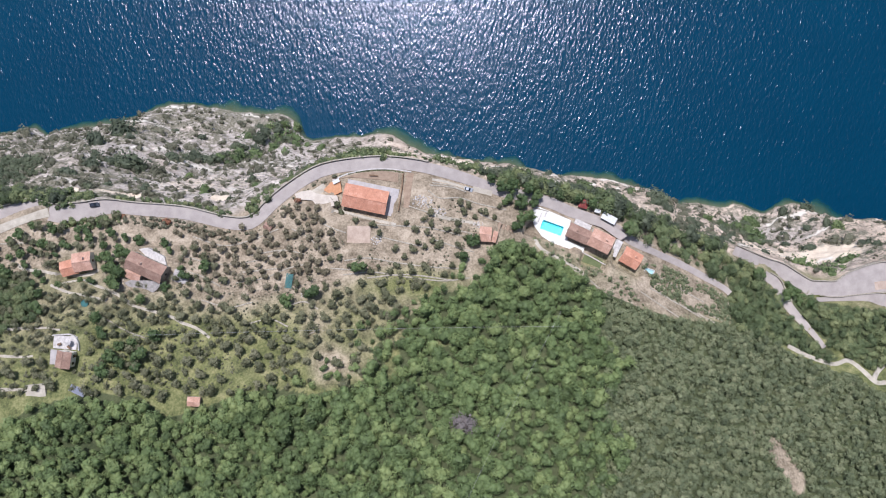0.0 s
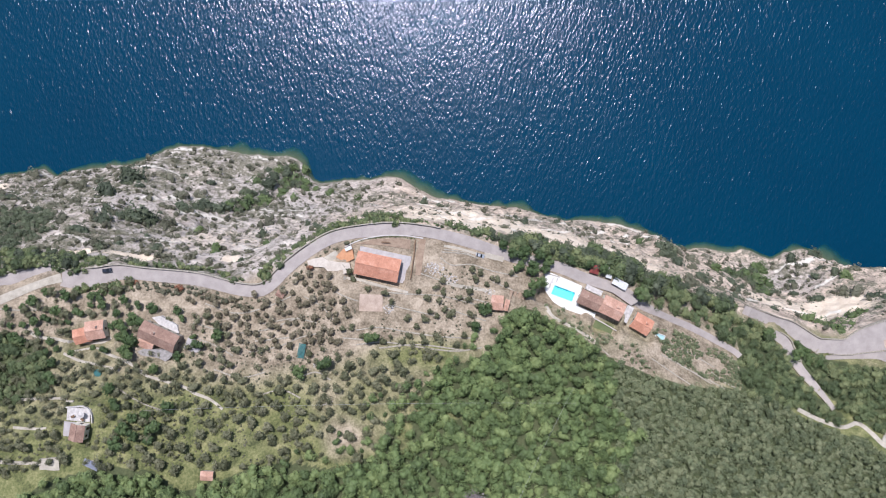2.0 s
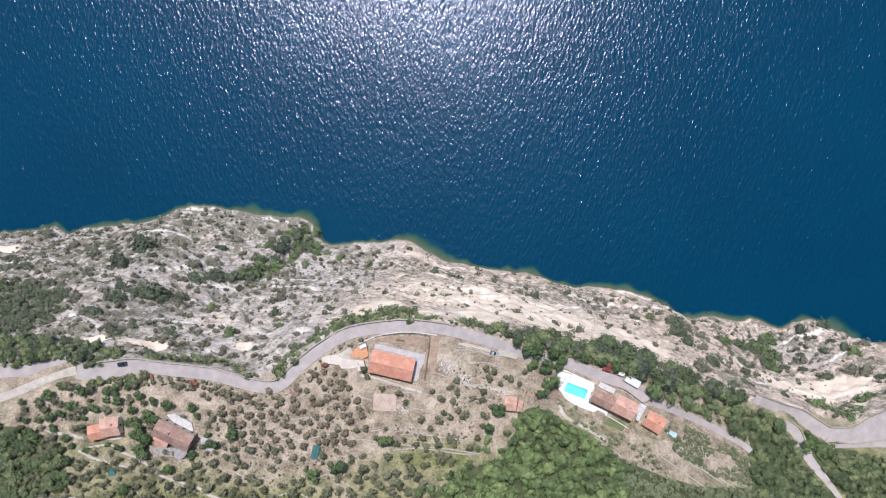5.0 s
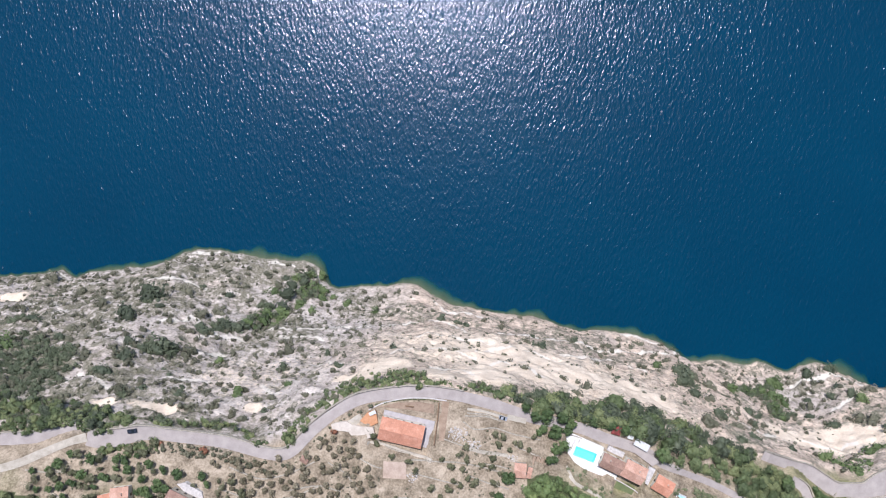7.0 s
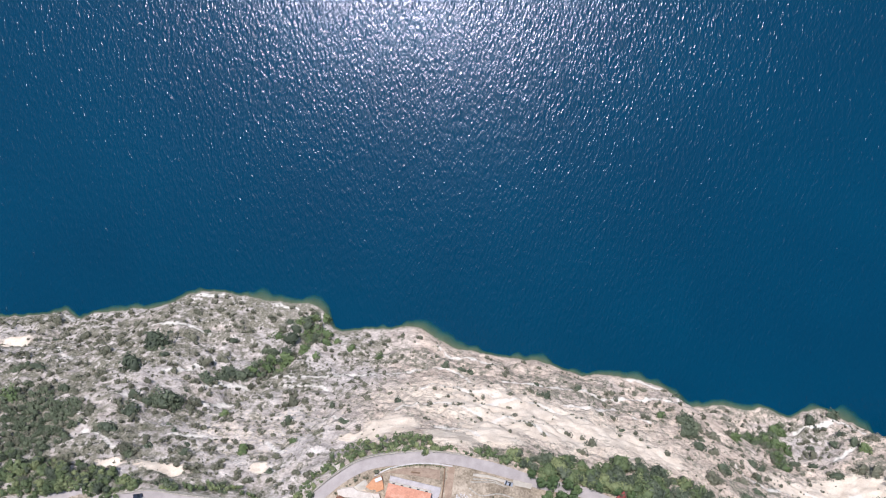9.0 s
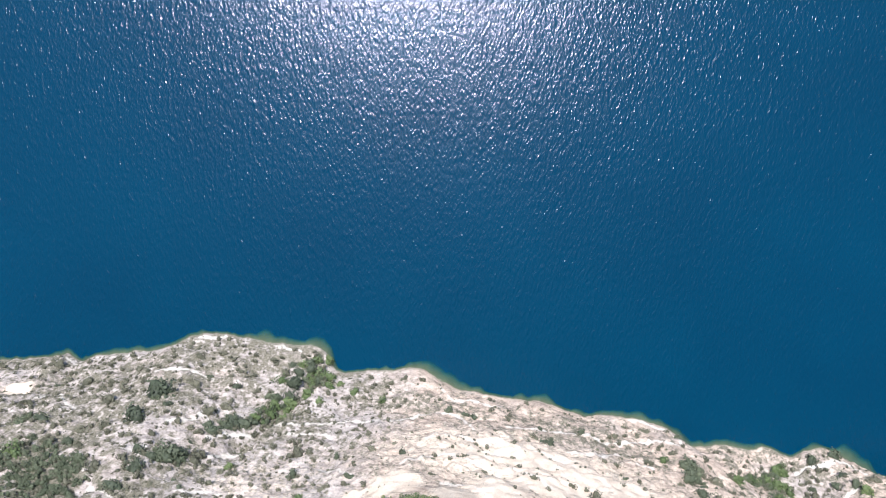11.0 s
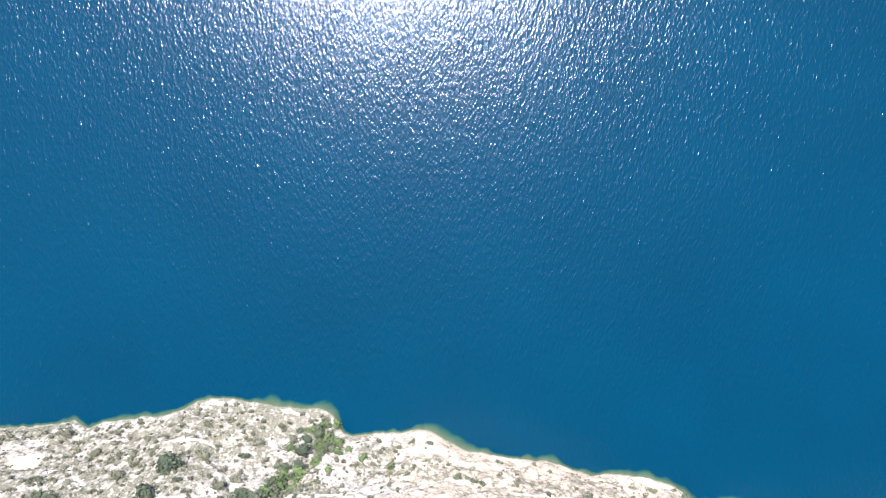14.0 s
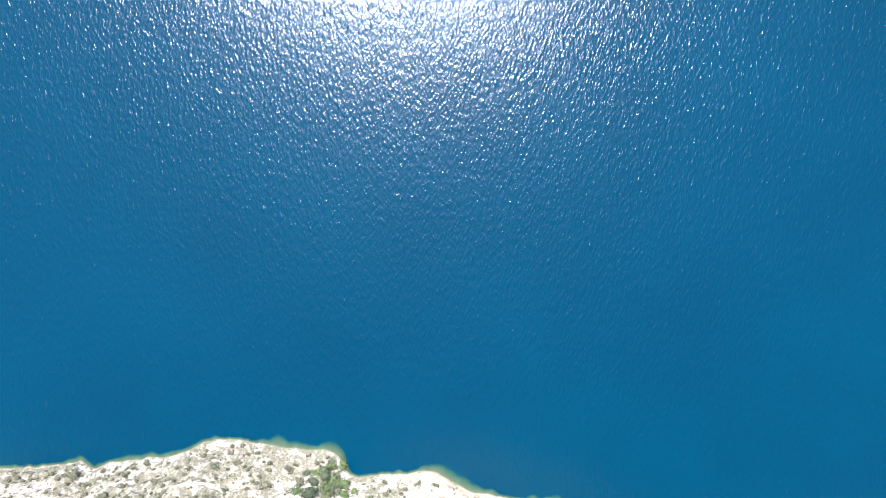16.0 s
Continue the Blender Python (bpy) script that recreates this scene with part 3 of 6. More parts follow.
CLEARINGS = [(137, -92, 3.2, 4), (140, -98, 3.6, 4), (143.5, -104, 3.6, 5), (126, -85.5, 1.6, 3), (-28, -48, 2.5, 6), (-8, -41, 4, 2), (-38, -46, 3, 5), (57.2, 16.6, 4.2, 4.2), (64.3, 14.8, 3.6, 4.4), (69, 10.2, 5.6, 4.6)]
WOOD_WEST = [(-240, -5), (-200, -9), (-184, -16), (-176, -29), (-190, -37), (-240, -40)]
WOOD_EAST = [(131, -22), (136, -14), (146, -11), (157, -18), (165, -38), (173, -48), (184, -57), (186, -60.5), (180, -60.8), (168, -56.8), (158, -51.5), (150, -51), (126, -41), (129, -30)]
WOOD_ROADS = [(173, -27), (182, -31), (200, -36), (224.5, -39), (260, -46), (260, -66), (215, -61), (200, -66), (197, -63), (186, -55), (178, -47), (171, -38), (170, -33)]
WOOD_SLOPE = [(84, 1.5), (105, -8.5), (130, -21), (142, -8), (130, -5), (118, 1), (100, 4), (90, 7)]
WOOD_VILLA = [(15, 26), (30, 23.5), (49, 18.6), (62, 17), (74, 13), (80, 3), (86, 1), (92, 5), (80, 12), (66, 18.5), (50, 22), (30, 26.5), (16, 29.5)]


def build_ground():
    xs = np.concatenate([[-2500, -1500, -900, -620, -480, -410], np.arange(-370, 300, 1.25), [310, 330, 370, 440, 560, 800, 1500, 2500]])
    cols = len(xs)
    rows, kinds = [], []
    for d, deep in ((900, -160), (120, -95), (40, -38), (18, -11), (11, -5), (7, -2.6), (4, -1.3), (2, -0.7), (0.8, -0.35)):
        wob = 2.5 * fbm(xs / 7, np.full(cols, d / 6.0), 61, 3) if d < 20 else 0
        rows.append((xs, offshore(xs, d * (shelf(xs) if d < 20 else np.ones(cols))), np.full(cols, float(deep)) + 0.25 * wob))
        kinds.append((1.0, 1.0))
    for v in np.concatenate([np.linspace(0, 1, 128)]):
        y, z = cliff(xs, np.full(cols, v))
        rows.append((xs, y, z))
        kinds.append((1.0, float(np.clip(1 - v * 90, 0, 1))))
    yt = section(xs)[0]
    steps = np.concatenate([np.arange(1, 120) * 1.2, [150, 165, 190, 230, 300, 400, 600, 1000, 1800]])
    for s in steps:
        y = yt - s
        rows.append((xs, y, land(xs, y)))
        kinds.append((float(np.clip(1 - s / 5, 0, 1)), 0.0))
    # tie the upper end of the face to the levelled land
    top = len(kinds) - len(steps) - 1
    for back in range(6):
        x, y, z = rows[top - back]
        k = 1 - back / 6
        zl = land(x, np.minimum(y, yt - 0.3))
        rows[top - back] = (x, y, z + (zl - z) * k)
    P = np.stack([np.stack(r, 1) for r in rows])
    n = len(rows)
    idx = np.arange(n * cols).reshape(n, cols)
    faces = np.stack([idx[:-1, :-1], idx[1:, :-1], idx[1:, 1:], idx[:-1, 1:]], -1).reshape(-1, 4)[:, ::-1]
    me = bpy.data.meshes.new("ground")
    me.vertices.add(n * cols)
    me.vertices.foreach_set("co", P.ravel())
    me.loops.add(len(faces) * 4)
    me.loops.foreach_set("vertex_index", faces.ravel())
    me.polygons.add(len(faces))
    me.polygons.foreach_set("loop_start", np.arange(len(faces)) * 4)
    me.polygons.foreach_set("loop_total", np.full(len(faces), 4))
    me.update(calc_edges=True)
    x, y, z = P.reshape(-1, 3).T
    rock = np.repeat([k[0] for k in kinds], cols)
    bed = np.repeat([k[1] for k in kinds], cols)
    sand = np.zeros_like(x)
    for cx, cz, rx, rz in SAND:
        sand = np.maximum(sand, smooth_blob(x, z, cx, cz, rx, rz))
    sand = np.maximum(sand, 0.62 * smooth_blob(x, z, 20, 84, 110, 42))
    sand = np.maximum(sand, 0.3 * smooth_blob(x, z, -125, 102, 62, 36))
    scrub = np.clip(0.5 + 1.3 * fbm(x / 40, z / 26, 71, 3) + np.clip((-85 - x) / 60, 0, 0.75) + np.clip((x - 90) / 40, 0, 0.08), 0, 1.2) * (1 - 0.6 * smooth_blob(x, z, 20, 84, 100, 40)) * (1 - 0.6 * smooth_blob(x, z, -130, 102, 55, 34))
    for cx, cz, rx, rz in THICK:
        scrub = np.maximum(scrub, 2.0 * smooth_blob(x, z, cx, cz, rx, rz))
    green = np.clip((-10 - y) / 50 + 0.2 + smooth_blob(x, y, -95, -50, 30, 16) * 0.8 - smooth_blob(x, y, -70, 0, 70, 24) * 0.8
                    - smooth_blob(x, y, -52, -50, 12, 8) - smooth_blob(x, y, 100, -30, 35, 14) * 0.7 + smooth_blob(x, y, -25, -18, 24, 7) * 0.7
                    + smooth_blob(x, y, 61, -10, 6, 3) * 1.2, -0.6, 1.2)
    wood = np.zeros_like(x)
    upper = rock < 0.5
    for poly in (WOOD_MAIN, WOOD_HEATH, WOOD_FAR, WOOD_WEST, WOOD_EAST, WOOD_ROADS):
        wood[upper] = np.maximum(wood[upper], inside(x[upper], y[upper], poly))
    for cx, cy, rx, ry in CLEARINGS:
        open_at = np.clip(1.7 - np.hypot((x - cx) / rx, (y - cy) / ry), 0, 1)
        wood, green = wood * (1 - open_at), green - 2.5 * open_at * (x > 50)
    warm = np.clip((x + 95) / 60, 0, 1) * (1 - 0.7 * smooth_blob(x, z, 205, 20, 25, 20))
    ledge = near_lines(x, z + 2.0 * fbm(x / 8, z / 8, 77, 2), LEDGES, 2.2)
    for name, values in (("ledge", ledge), ("warm", warm), ("rock", rock), ("bed", bed), ("sand", sand), ("scrub", scrub), ("green", green), ("wood", wood)):
        a = me.attributes.new(name, "FLOAT", "POINT")
        a.data.foreach_set("value", values.astype(np.float32))
    me.shade_smooth()
    me.materials.append(GROUND)
    return tagged(new("ground", me), "steep limestone shore with dry grassy terraces above", "ground", kind="structure")


ground = build_ground()


def build_lake():
    xs = np.concatenate([[-2500, -1500, -900, -620, -480], np.arange(-400, 330, 1.25), [350, 400, 480, 620, 900, 1500, 2500]])
    y0 = shore_y(xs)
    offs = np.array([-14, 0.0, 1.5, 3, 5, 7, 9, 12, 16, 23, 30, 80, 200, 500, 1200, 2600])
    clear = np.array([1, 0.95, 0.9, 0.84, 0.76, 0.64, 0.4, 0.08, 0, 0, 0, 0, 0, 0, 0, 0])
    edge = shelf(xs)
    P = np.stack([np.stack([xs, offshore(xs, o * edge) if 0 < o < 20 else y0 + o, np.zeros_like(xs)], 1) for o in offs])
    n, c = len(offs), len(xs)
    idx = np.arange(n * c).reshape(n, c)
    faces = np.stack([idx[:-1, :-1], idx[:-1, 1:], idx[1:, 1:], idx[1:, :-1]], -1).reshape(-1, 4)
    ob = link_mesh("water", P.reshape(-1, 3), faces.tolist(), WATER, smooth=True)
    a = ob.data.attributes.new("clear", "FLOAT", "POINT")
    a.data.foreach_set("value", np.repeat(clear, c).astype(np.float32))
    calm = ob.data.attributes.new("calm", "FLOAT", "POINT")   # still water in the lee of the headland
    flat = P.reshape(-1, 3)
    calm.data.foreach_set("value", (0.75 * smooth_blob(flat[:, 0], flat[:, 1], -98, 82, 24, 13)).astype(np.float32))
    return tagged(ob, "deep blue wind-rippled lake glittering in the sun", "lake", kind="structure")


lake = build_lake()
lake.visible_shadow = False


def ribbon(name, line, z, width, material, lift=0.0, thick=0.25, label="", category="", kind="structure", parent=None):
    """A slab that follows a line in plan, with its own edges."""
    d = np.gradient(line, axis=0)
    nrm = np.stack([-d[:, 1], d[:, 0]], 1) / np.linalg.norm(d, axis=1)[:, None]
    w = np.broadcast_to(np.asarray(width, float), len(line))[:, None] / 2
    l, r = line + nrm * w, line - nrm * w
    n = len(line)
    zt = (z + lift)[:, None]
    v = np.vstack([np.hstack([l, zt]), np.hstack([r, zt]), np.hstack([r, zt - thick]), np.hstack([l, zt - thick])])
    f = []
    for i in range(n - 1):
        for a, b in ((0, 1), (1, 2), (2, 3), (3, 0)):
            f.append((a * n + i, b * n + i, b * n + i + 1, a * n + i + 1))
    f += [(0, 3 * n, 2 * n, n), (n - 1, 2 * n - 1, 3 * n - 1, 4 * n - 1)]
    ob = link_mesh(name, v, f, material, parent)
    return tagged(ob, label, category, kind=kind) if label else ob


for road_name, (line, lz, width) in ROADS.items():
    ribbon(road_name, line, lz, width + 0.5 * fbm(np.arange(len(line)) / 14, np.zeros(len(line)), 81, 2), GRAVEL if road_name == "side_road" else ASPHALT, 0.1, 0.5,
           "pale gravel strip beside the asphalt road" if road_name == "side_road" else "narrow sun-bleached grey asphalt road on the hillside", "road")


def offset(line, far):
    d = np.gradient(line, axis=0)
    nrm = np.stack([-d[:, 1], d[:, 0]], 1) / np.linalg.norm(d, axis=1)[:, None]
    return line + nrm * np.asarray(far).reshape(-1, 1)


def stone_wall(line, z, height, thick, label, name="stone_wall", material=None):
    uneven = 0.12 * fbm(np.arange(len(line)) / 3, np.zeros(len(line)), 91, 2)
    return ribbon(name, line, z + height + uneven, thick, material or STONE, 0.0, height + 1.2, label, "wall")


# ---- walls and paths ----
def stretch_of(line, z, x0, x1):
    k = (line[:, 0] >= x0) & (line[:, 0] <= x1)
    return line[k], z[k]


main, main_z, main_w = ROADS["road"]
edge, edge_z = stretch_of(offset(main, main_w / 2 + 0.55), main_z, -240, -14)
stone_wall(edge, edge_z, 0.95, 0.5, "low weathered stone parapet along the road edge", "parapet")
low, low_z, low_w = ROADS["lower_road"]
edge, edge_z = stretch_of(offset(low, low_w / 2 + 0.5), low_z, 143, 300)
stone_wall(edge, edge_z, 0.9, 0.5, "low weathered stone parapet along the road edge", "parapet")
edge, edge_z = stretch_of(offset(low, -low_w / 2 - 0.4), low_z, 190, 300)
stone_wall(edge, edge_z, 0.8, 0.45, "low dark stone wall between two roads", "parapet")
k = (low[:, 0] > 221) & (low[:, 0] < 262)
ribbon("lay_by", offset(low, np.full(len(low), -4.2))[k], low_z[k], 4.4, PINK_EARTH, 0.16, 0.3, "strip of pinkish gravel at the edge of the asphalt", "road")
dn, dn_z, dn_w = ROADS["descending_road"]
stone_wall(offset(dn, -dn_w / 2 - 0.35)[12:], dn_z[12:], 0.9, 0.5, "dark stone wall along a descending road", "parapet")
stone_wall(offset(dn, dn_w / 2 + 0.35)[2:17], dn_z[2:17], 0.8, 0.45, "dark stone wall along a descending road", "parapet")


def draped(points, step=1.0):
    line = spline(points, step)
    return line, land(line[:, 0], line[:, 1])


for points in ([(180.7, -28.4), (185.7, -32), (188.4, -34.9)], [(184.8, -28.4), (183, -30.5)]):
    line, z = draped(points, 0.8)
    stone_wall(line, z, 0.9, 0.5, "short dark stone wall closing off the road fork", "parapet")


PATHS = [
    ([(-194.2, -7.6), (-188.2, -10.5), (-180, -11.4), (-174.5, -12.6), (-167, -13.4), (-160.9, -12.9), (-157.1, -11.1)], 1.3),
    ([(-172.7, -16.9), (-161.9, -15.6), (-154.3, -17.9), (-146.4, -21), (-138.4, -25.7), (-134.8, -26.9), (-122.3, -30.4), (-116.1, -33.3), (-109.7, -35.5), (-104, -39.1)], 1.2),
    ([(-175.1, -17.2), (-167.1, -20.1), (-159.2, -21.5), (-149.3, -23.9)], 1.0),
    ([(-188, -34.8), (-184.4, -34.7), (-173.6, -34.3), (-163.5, -34.8)], 1.0),
    ([(-187.6, -44.9), (-177.9, -45.3), (-173.6, -45)], 0.9),
    ([(-154.3, -56.5), (-149.7, -57.7), (-146, -59.8)], 1.2),
]
PATHS += [
    ([(-14, 12.2), (-5.5, 9.7), (5.8, 7.8), (9, 6.5)], 1.0),
    ([(5.5, 22.8), (10, 21.6), (14.5, 20.6)], 4.2),
    ([(-12.6, 27.6), (-5.5, 26.3), (2.5, 23.9), (6, 23)], 1.6),
    ([(158, -53.2), (169.8, -58.9), (181.2, -62.6), (190, -61.5), (195.6, -65.9), (200, -71), (206, -71.5)], 3.2),
    ([(200, -70), (206, -65.5), (213, -63), (226, -62)], 3.4),
    ([(-190, -57), (-183, -57.2), (-175.3, -57.3), (-169.3, -58.4)], 1.4),
    ([(-60, 24.5), (-66, 21), (-72, 20.5)], 4.0),
    ([(33, 1), (36, -4), (43, -8), (50, -12), (56, -16)], 1.6),
    ([(-57.1, 13.5), (-49.3, 12.1), (-36.6, 8.8), (-28.3, 7.0)], 2.2),
]
for points, wide in PATHS:
    line, z = draped(points)
    ribbon("footpath", line, z, wide + 0.35 * fbm(np.arange(len(line)) / 4, np.zeros(len(line)), 85, 2), GRAVEL, 0.28, 0.6,
           "pale stony footpath across the terraces", "path")

TERRACES = [
    [(-118, 3), (-104, -1), (-92, 1), (-80, 6)], [(-122, -5), (-106, -9), (-90, -8), (-76, -3)], [(-96, -17), (-84, -15), (-74, -11), (-64, -9)],
    [(-74, 6), (-66, 2), (-60, -4)], [(-66, 12), (-58, 7), (-50, 4)], [(-37.4, 7.6), (-26.2, 6.8), (-15.9, 6.2), (-7.3, 4.4), (2.2, 1.7)],
    [(-50, -8), (-40, -7), (-28, -9), (-14, -11), (0, -12)], [(-50, -14), (-38, -13), (-24, -15), (-8, -17), (4, -16)],
    ]
TERRACES += [
    [(-22.9, 15.7), (-14.2, 12.8), (-5.5, 10.5), (5.8, 8.5)], [(-14.3, 22.7), (-9, 19.3), (-0.2, 19.4), (8.7, 16.6), (21, 13.8)], [(-12, 1), (-4, -2), (6, -5)],
    [(-12.6, 26.3), (-3.7, 25.1), (1, 23)], [(-37.2, 2.7), (-27.8, 0.3), (-14.1, -2.9)],
    [(-110, -24), (-98, -27), (-88, -25)], [(-90, -34), (-80, -32), (-72, -35)], [(-74, -27), (-66, -25), (-60, -28)],
    [(87, -22.6), (99, -29.3), (110.6, -36.5)], [(111, -31), (117.3, -36.3), (123.8, -39.5)], [(92, -18), (102, -23), (114, -30)],
    [(82, -24), (92, -31), (101, -37)], [(-150, -30), (-138, -36), (-126, -40)], [(-198, 2), (-186, 0), (-176, -2)]]
TERRACES += [[(-209, 1), (-198.3, 0.6), (-186.3, 0.9)]]
TERRACES += [[(-90.8, -5.4), (-77.5, -3.3), (-67.2, -5.1)], [(-93.8, -12.6), (-84.1, -11.7), (-76.9, -10.8)], [(-55.8, -11.2), (-46, -12)], [(-63.6, -38.2), (-58.6, -36.2)],
             [(-118.6, -11.9), (-110.8, -14.4), (-102.7, -18.4)], [(-13.7, 25.2), (-3.6, 24.3), (2.8, 22.2)], [(-6.2, 5.4), (1.3, 4.1), (7.6, 2.3)],
             [(9, 11.7), (16.6, 8.6), (21.7, 6)], [(-39.9, -15.4), (-23.1, -14.2), (-3.8, -16.8)], [(91.3, -24.1), (97.7, -28.8), (107.1, -33.5), (117.2, -39.2)], [(49.1, -12.8), (55.3, -16.6), (61.5, -21.7)]]
for points in TERRACES:
    line, z = draped(points, 0.8)
    stone_wall(line, z, 0.35, 0.55, "low dry-stone terrace wall among olive trees", "terrace_wall")
line, z = draped([(-25.4, 30.8), (-26, 23.4), (-27.3, 13.5)], 0.8)
stone_wall(line, z, 1.2, 0.5, "dark brown timber fence beside the house plot", "fence", WOOD)
for points, high in (([(-58, 20.3), (-50, 12.6), (-34, 8.4)], 0.7),
                     ([(33, 15.5), (45, 11.6), (52, 8)], 0.8), ([(47, 21.5), (58, 18.2), (66, 15)], 0.6)):
    line, z = draped(points, 0.8)
    stone_wall(line, z, high, 0.4, "plastered garden wall beside the house plot", "garden_wall", RUBBLE)


# ---- buildings ----
def slope(length, run, rise, thick=0.16, wave=0.42, lift=0.05):
    """One side of a pantiled roof: rounded rows of tiles running down the slope, from the ridge (y = 0) to y = run."""
    n = max(8, int(length / wave) * 4)
    verts, faces = [], []
    courses = max(3, int(run / 0.9))
    for j in range(courses + 1):
        for i in range(n + 1):
            x = -length / 2 + length * i / n
            y = run * j / courses
            drop = 0.035 * (1 if j % 2 else 0)
            verts.append((x, y, -rise * j / courses + lift * math.sin(2 * math.pi * x / wave) - drop))
    m = n + 1
    for j in range(courses):
        for i in range(n):
            faces.append((j * m + i, j * m + i + 1, (j + 1) * m + i + 1, (j + 1) * m + i))
    base = len(verts)
    verts += [(-length / 2, 0, -thick), (length / 2, 0, -thick), (length / 2, run, -rise - thick), (-length / 2, run, -rise - thick)]
    faces += [(base, base + 3, base + 2, base + 1)]
    faces += [tuple([base + 3, base + 2] + [courses * m + i for i in range(n, -1, -1)])]
    faces += [tuple([base, base + 3] + [j * m for j in range(courses, -1, -1)]), tuple([base + 2, base + 1] + [j * m + n for j in range(courses + 1)])]
    return verts, faces


def gable_wall(width, eave, rise, thick):
    bm = bmesh.new()
    pts = [(0, -width / 2, -1.0), (0, width / 2, -1.0), (0, width / 2, eave), (0, 0, eave + rise), (0, -width / 2, eave)]
    a = [bm.verts.new(p) for p in pts]
    b = [bm.verts.new((thick, p[1], p[2])) for p in pts]
    bm.faces.new(a)
    bm.faces.new(b[::-1])
    for i in range(5):
        bm.faces.new((a[i], b[i], b[(i + 1) % 5], a[(i + 1) % 5]))
    return bm


def window(parent, x, y, z, wide, high, out, along):
    """A framed pane on a wall face; along is 'x' or 'y', out is +1 or -1."""
    d = 0.05 * out
    if along == "x":
        frame_bm = boxed(x - wide / 2 - 0.1, x + wide / 2 + 0.1, min(y, y + d), max(y, y + d), z - 0.1, z + high + 0.1)
        pane_bm = boxed(x - wide / 2, x + wide / 2, min(y + d, y + 1.6 * d), max(y + d, y + 1.6 * d), z, z + high)
    else:
        frame_bm = boxed(min(x, x + d), max(x, x + d), y - wide / 2 - 0.1, y + wide / 2 + 0.1, z - 0.1, z + high + 0.1)
        pane_bm = boxed(min(x + d, x + 1.6 * d), max(x + d, x + 1.6 * d), y - wide / 2, y + wide / 2, z, z + high)
    w = part("window", frame_bm, WOOD, parent)
    part("pane", pane_bm, DARK_GLASS, w, "dark window glass")


def gable_house(name, x, y, z, deg, length, width, eave, rise, walls, roof, label, category="house", overhang=0.45, openings=True, chimney=None):
    h = thing(name, pose(x, y, z, 0, 0, deg), label, category)
    t = 0.4
    for s in (-1, 1):
        part("wall", boxed(-length / 2, length / 2, min(s * width / 2, s * (width / 2 - t)), max(s * width / 2, s * (width / 2 - t)), -1.0, eave), walls, h)
        g = part("wall", gable_wall(width - 2 * t, eave, rise * (1 - 2 * t / width), t), walls, h)
        g.location.x = -length / 2 if s < 0 else length / 2 - t
        v, f = slope(length + 2 * overhang, width / 2 + overhang, rise * (1 + 2 * overhang / width))
        r = link_mesh("roof", v, f, roof, h)
        r.location, r.rotation_euler.z = (0, 0, eave + rise + 0.2), 0 if s > 0 else math.pi
    cap = bmesh.new()
    n = max(4, int((length + 2 * overhang) / 0.5))
    for i in range(n):
        x0 = -length / 2 - overhang + (length + 2 * overhang) * i / n
        box(cap, x0, x0 + (length + 2 * overhang) / n * 1.06, -0.16, 0.16, eave + rise + 0.14, eave + rise + 0.3 + 0.02 * (i % 2))
    part("ridge_tiles", cap, roof, h)
    if openings:
        for s in (-1, 1):
            k = max(2, int(length / 3.6))
            for i in range(k):
                wx = -length / 2 + length * (i + 0.5) / k
                window(h, wx, s * width / 2, 0.95, 0.95, 1.25, s, "x")
            window(h, s * length / 2, 0, 0.95, 0.9, 1.25, s, "y")
        d = part("door", boxed(length * 0.22 - 0.5, length * 0.22 + 0.5, -width / 2 - 0.08, -width / 2, 0, 2.1), WOOD, h, "brown timber door")
        part("handle", boxed(length * 0.22 + 0.34, length * 0.22 + 0.44, -width / 2 - 0.14, -width / 2 - 0.08, 1.0, 1.06), SHEET_METAL, d)
    if chimney:
        cx, cy = chimney
        c = part("chimney", boxed(cx - 0.35, cx + 0.35, cy - 0.35, cy + 0.35, eave, eave + rise + 0.7, 0.04), PLASTER, h)
        part("cap", boxed(cx - 0.45, cx + 0.45, cy - 0.45, cy + 0.45, eave + rise + 0.72, eave + rise + 0.84), roof, c)
    return h


def flat_slab(name, corners, z, thick, material, label, category, hole=None, kind="structure"):
    if z is None:
        ground_z = [float(land(px, py)) for px, py in corners]
        z = 0.35 * sum(ground_z) / len(ground_z) + 0.65 * max(ground_z) + 0.1
    bm = bmesh.new()
    edges = []
    loops = [corners] + ([hole] if hole else [])
    for loop in loops:
        vs = [bm.verts.new((px, py, z)) for px, py in loop]
        edges += [bm.edges.new((vs[i], vs[(i + 1) % len(vs)])) for i in range(len(vs))]
    top = bmesh.ops.triangle_fill(bm, edges=edges, use_beauty=True)
    bmesh.ops.recalc_face_normals(bm, faces=bm.faces)
    ext = bmesh.ops.extrude_face_region(bm, geom=list(bm.faces))
    for v in [g for g in ext["geom"] if isinstance(g, bmesh.types.BMVert)]:
        v.co.z -= thick
    bmesh.ops.recalc_face_normals(bm, faces=bm.faces)
    me = bpy.data.meshes.new(name)
    bm.to_mesh(me)
    bm.free()
    me.materials.append(material)
    return tagged(new(name, me), label, category, kind=kind)


def rect(cx, cy, length, width, deg):
    c, s = math.cos(radians(deg)), math.sin(radians(deg))
    return [(cx + u * c - v * s, cy + u * s + v * c) for u, v in ((-length / 2, -width / 2), (length / 2, -width / 2), (length / 2, width / 2), (-length / 2, width / 2))]


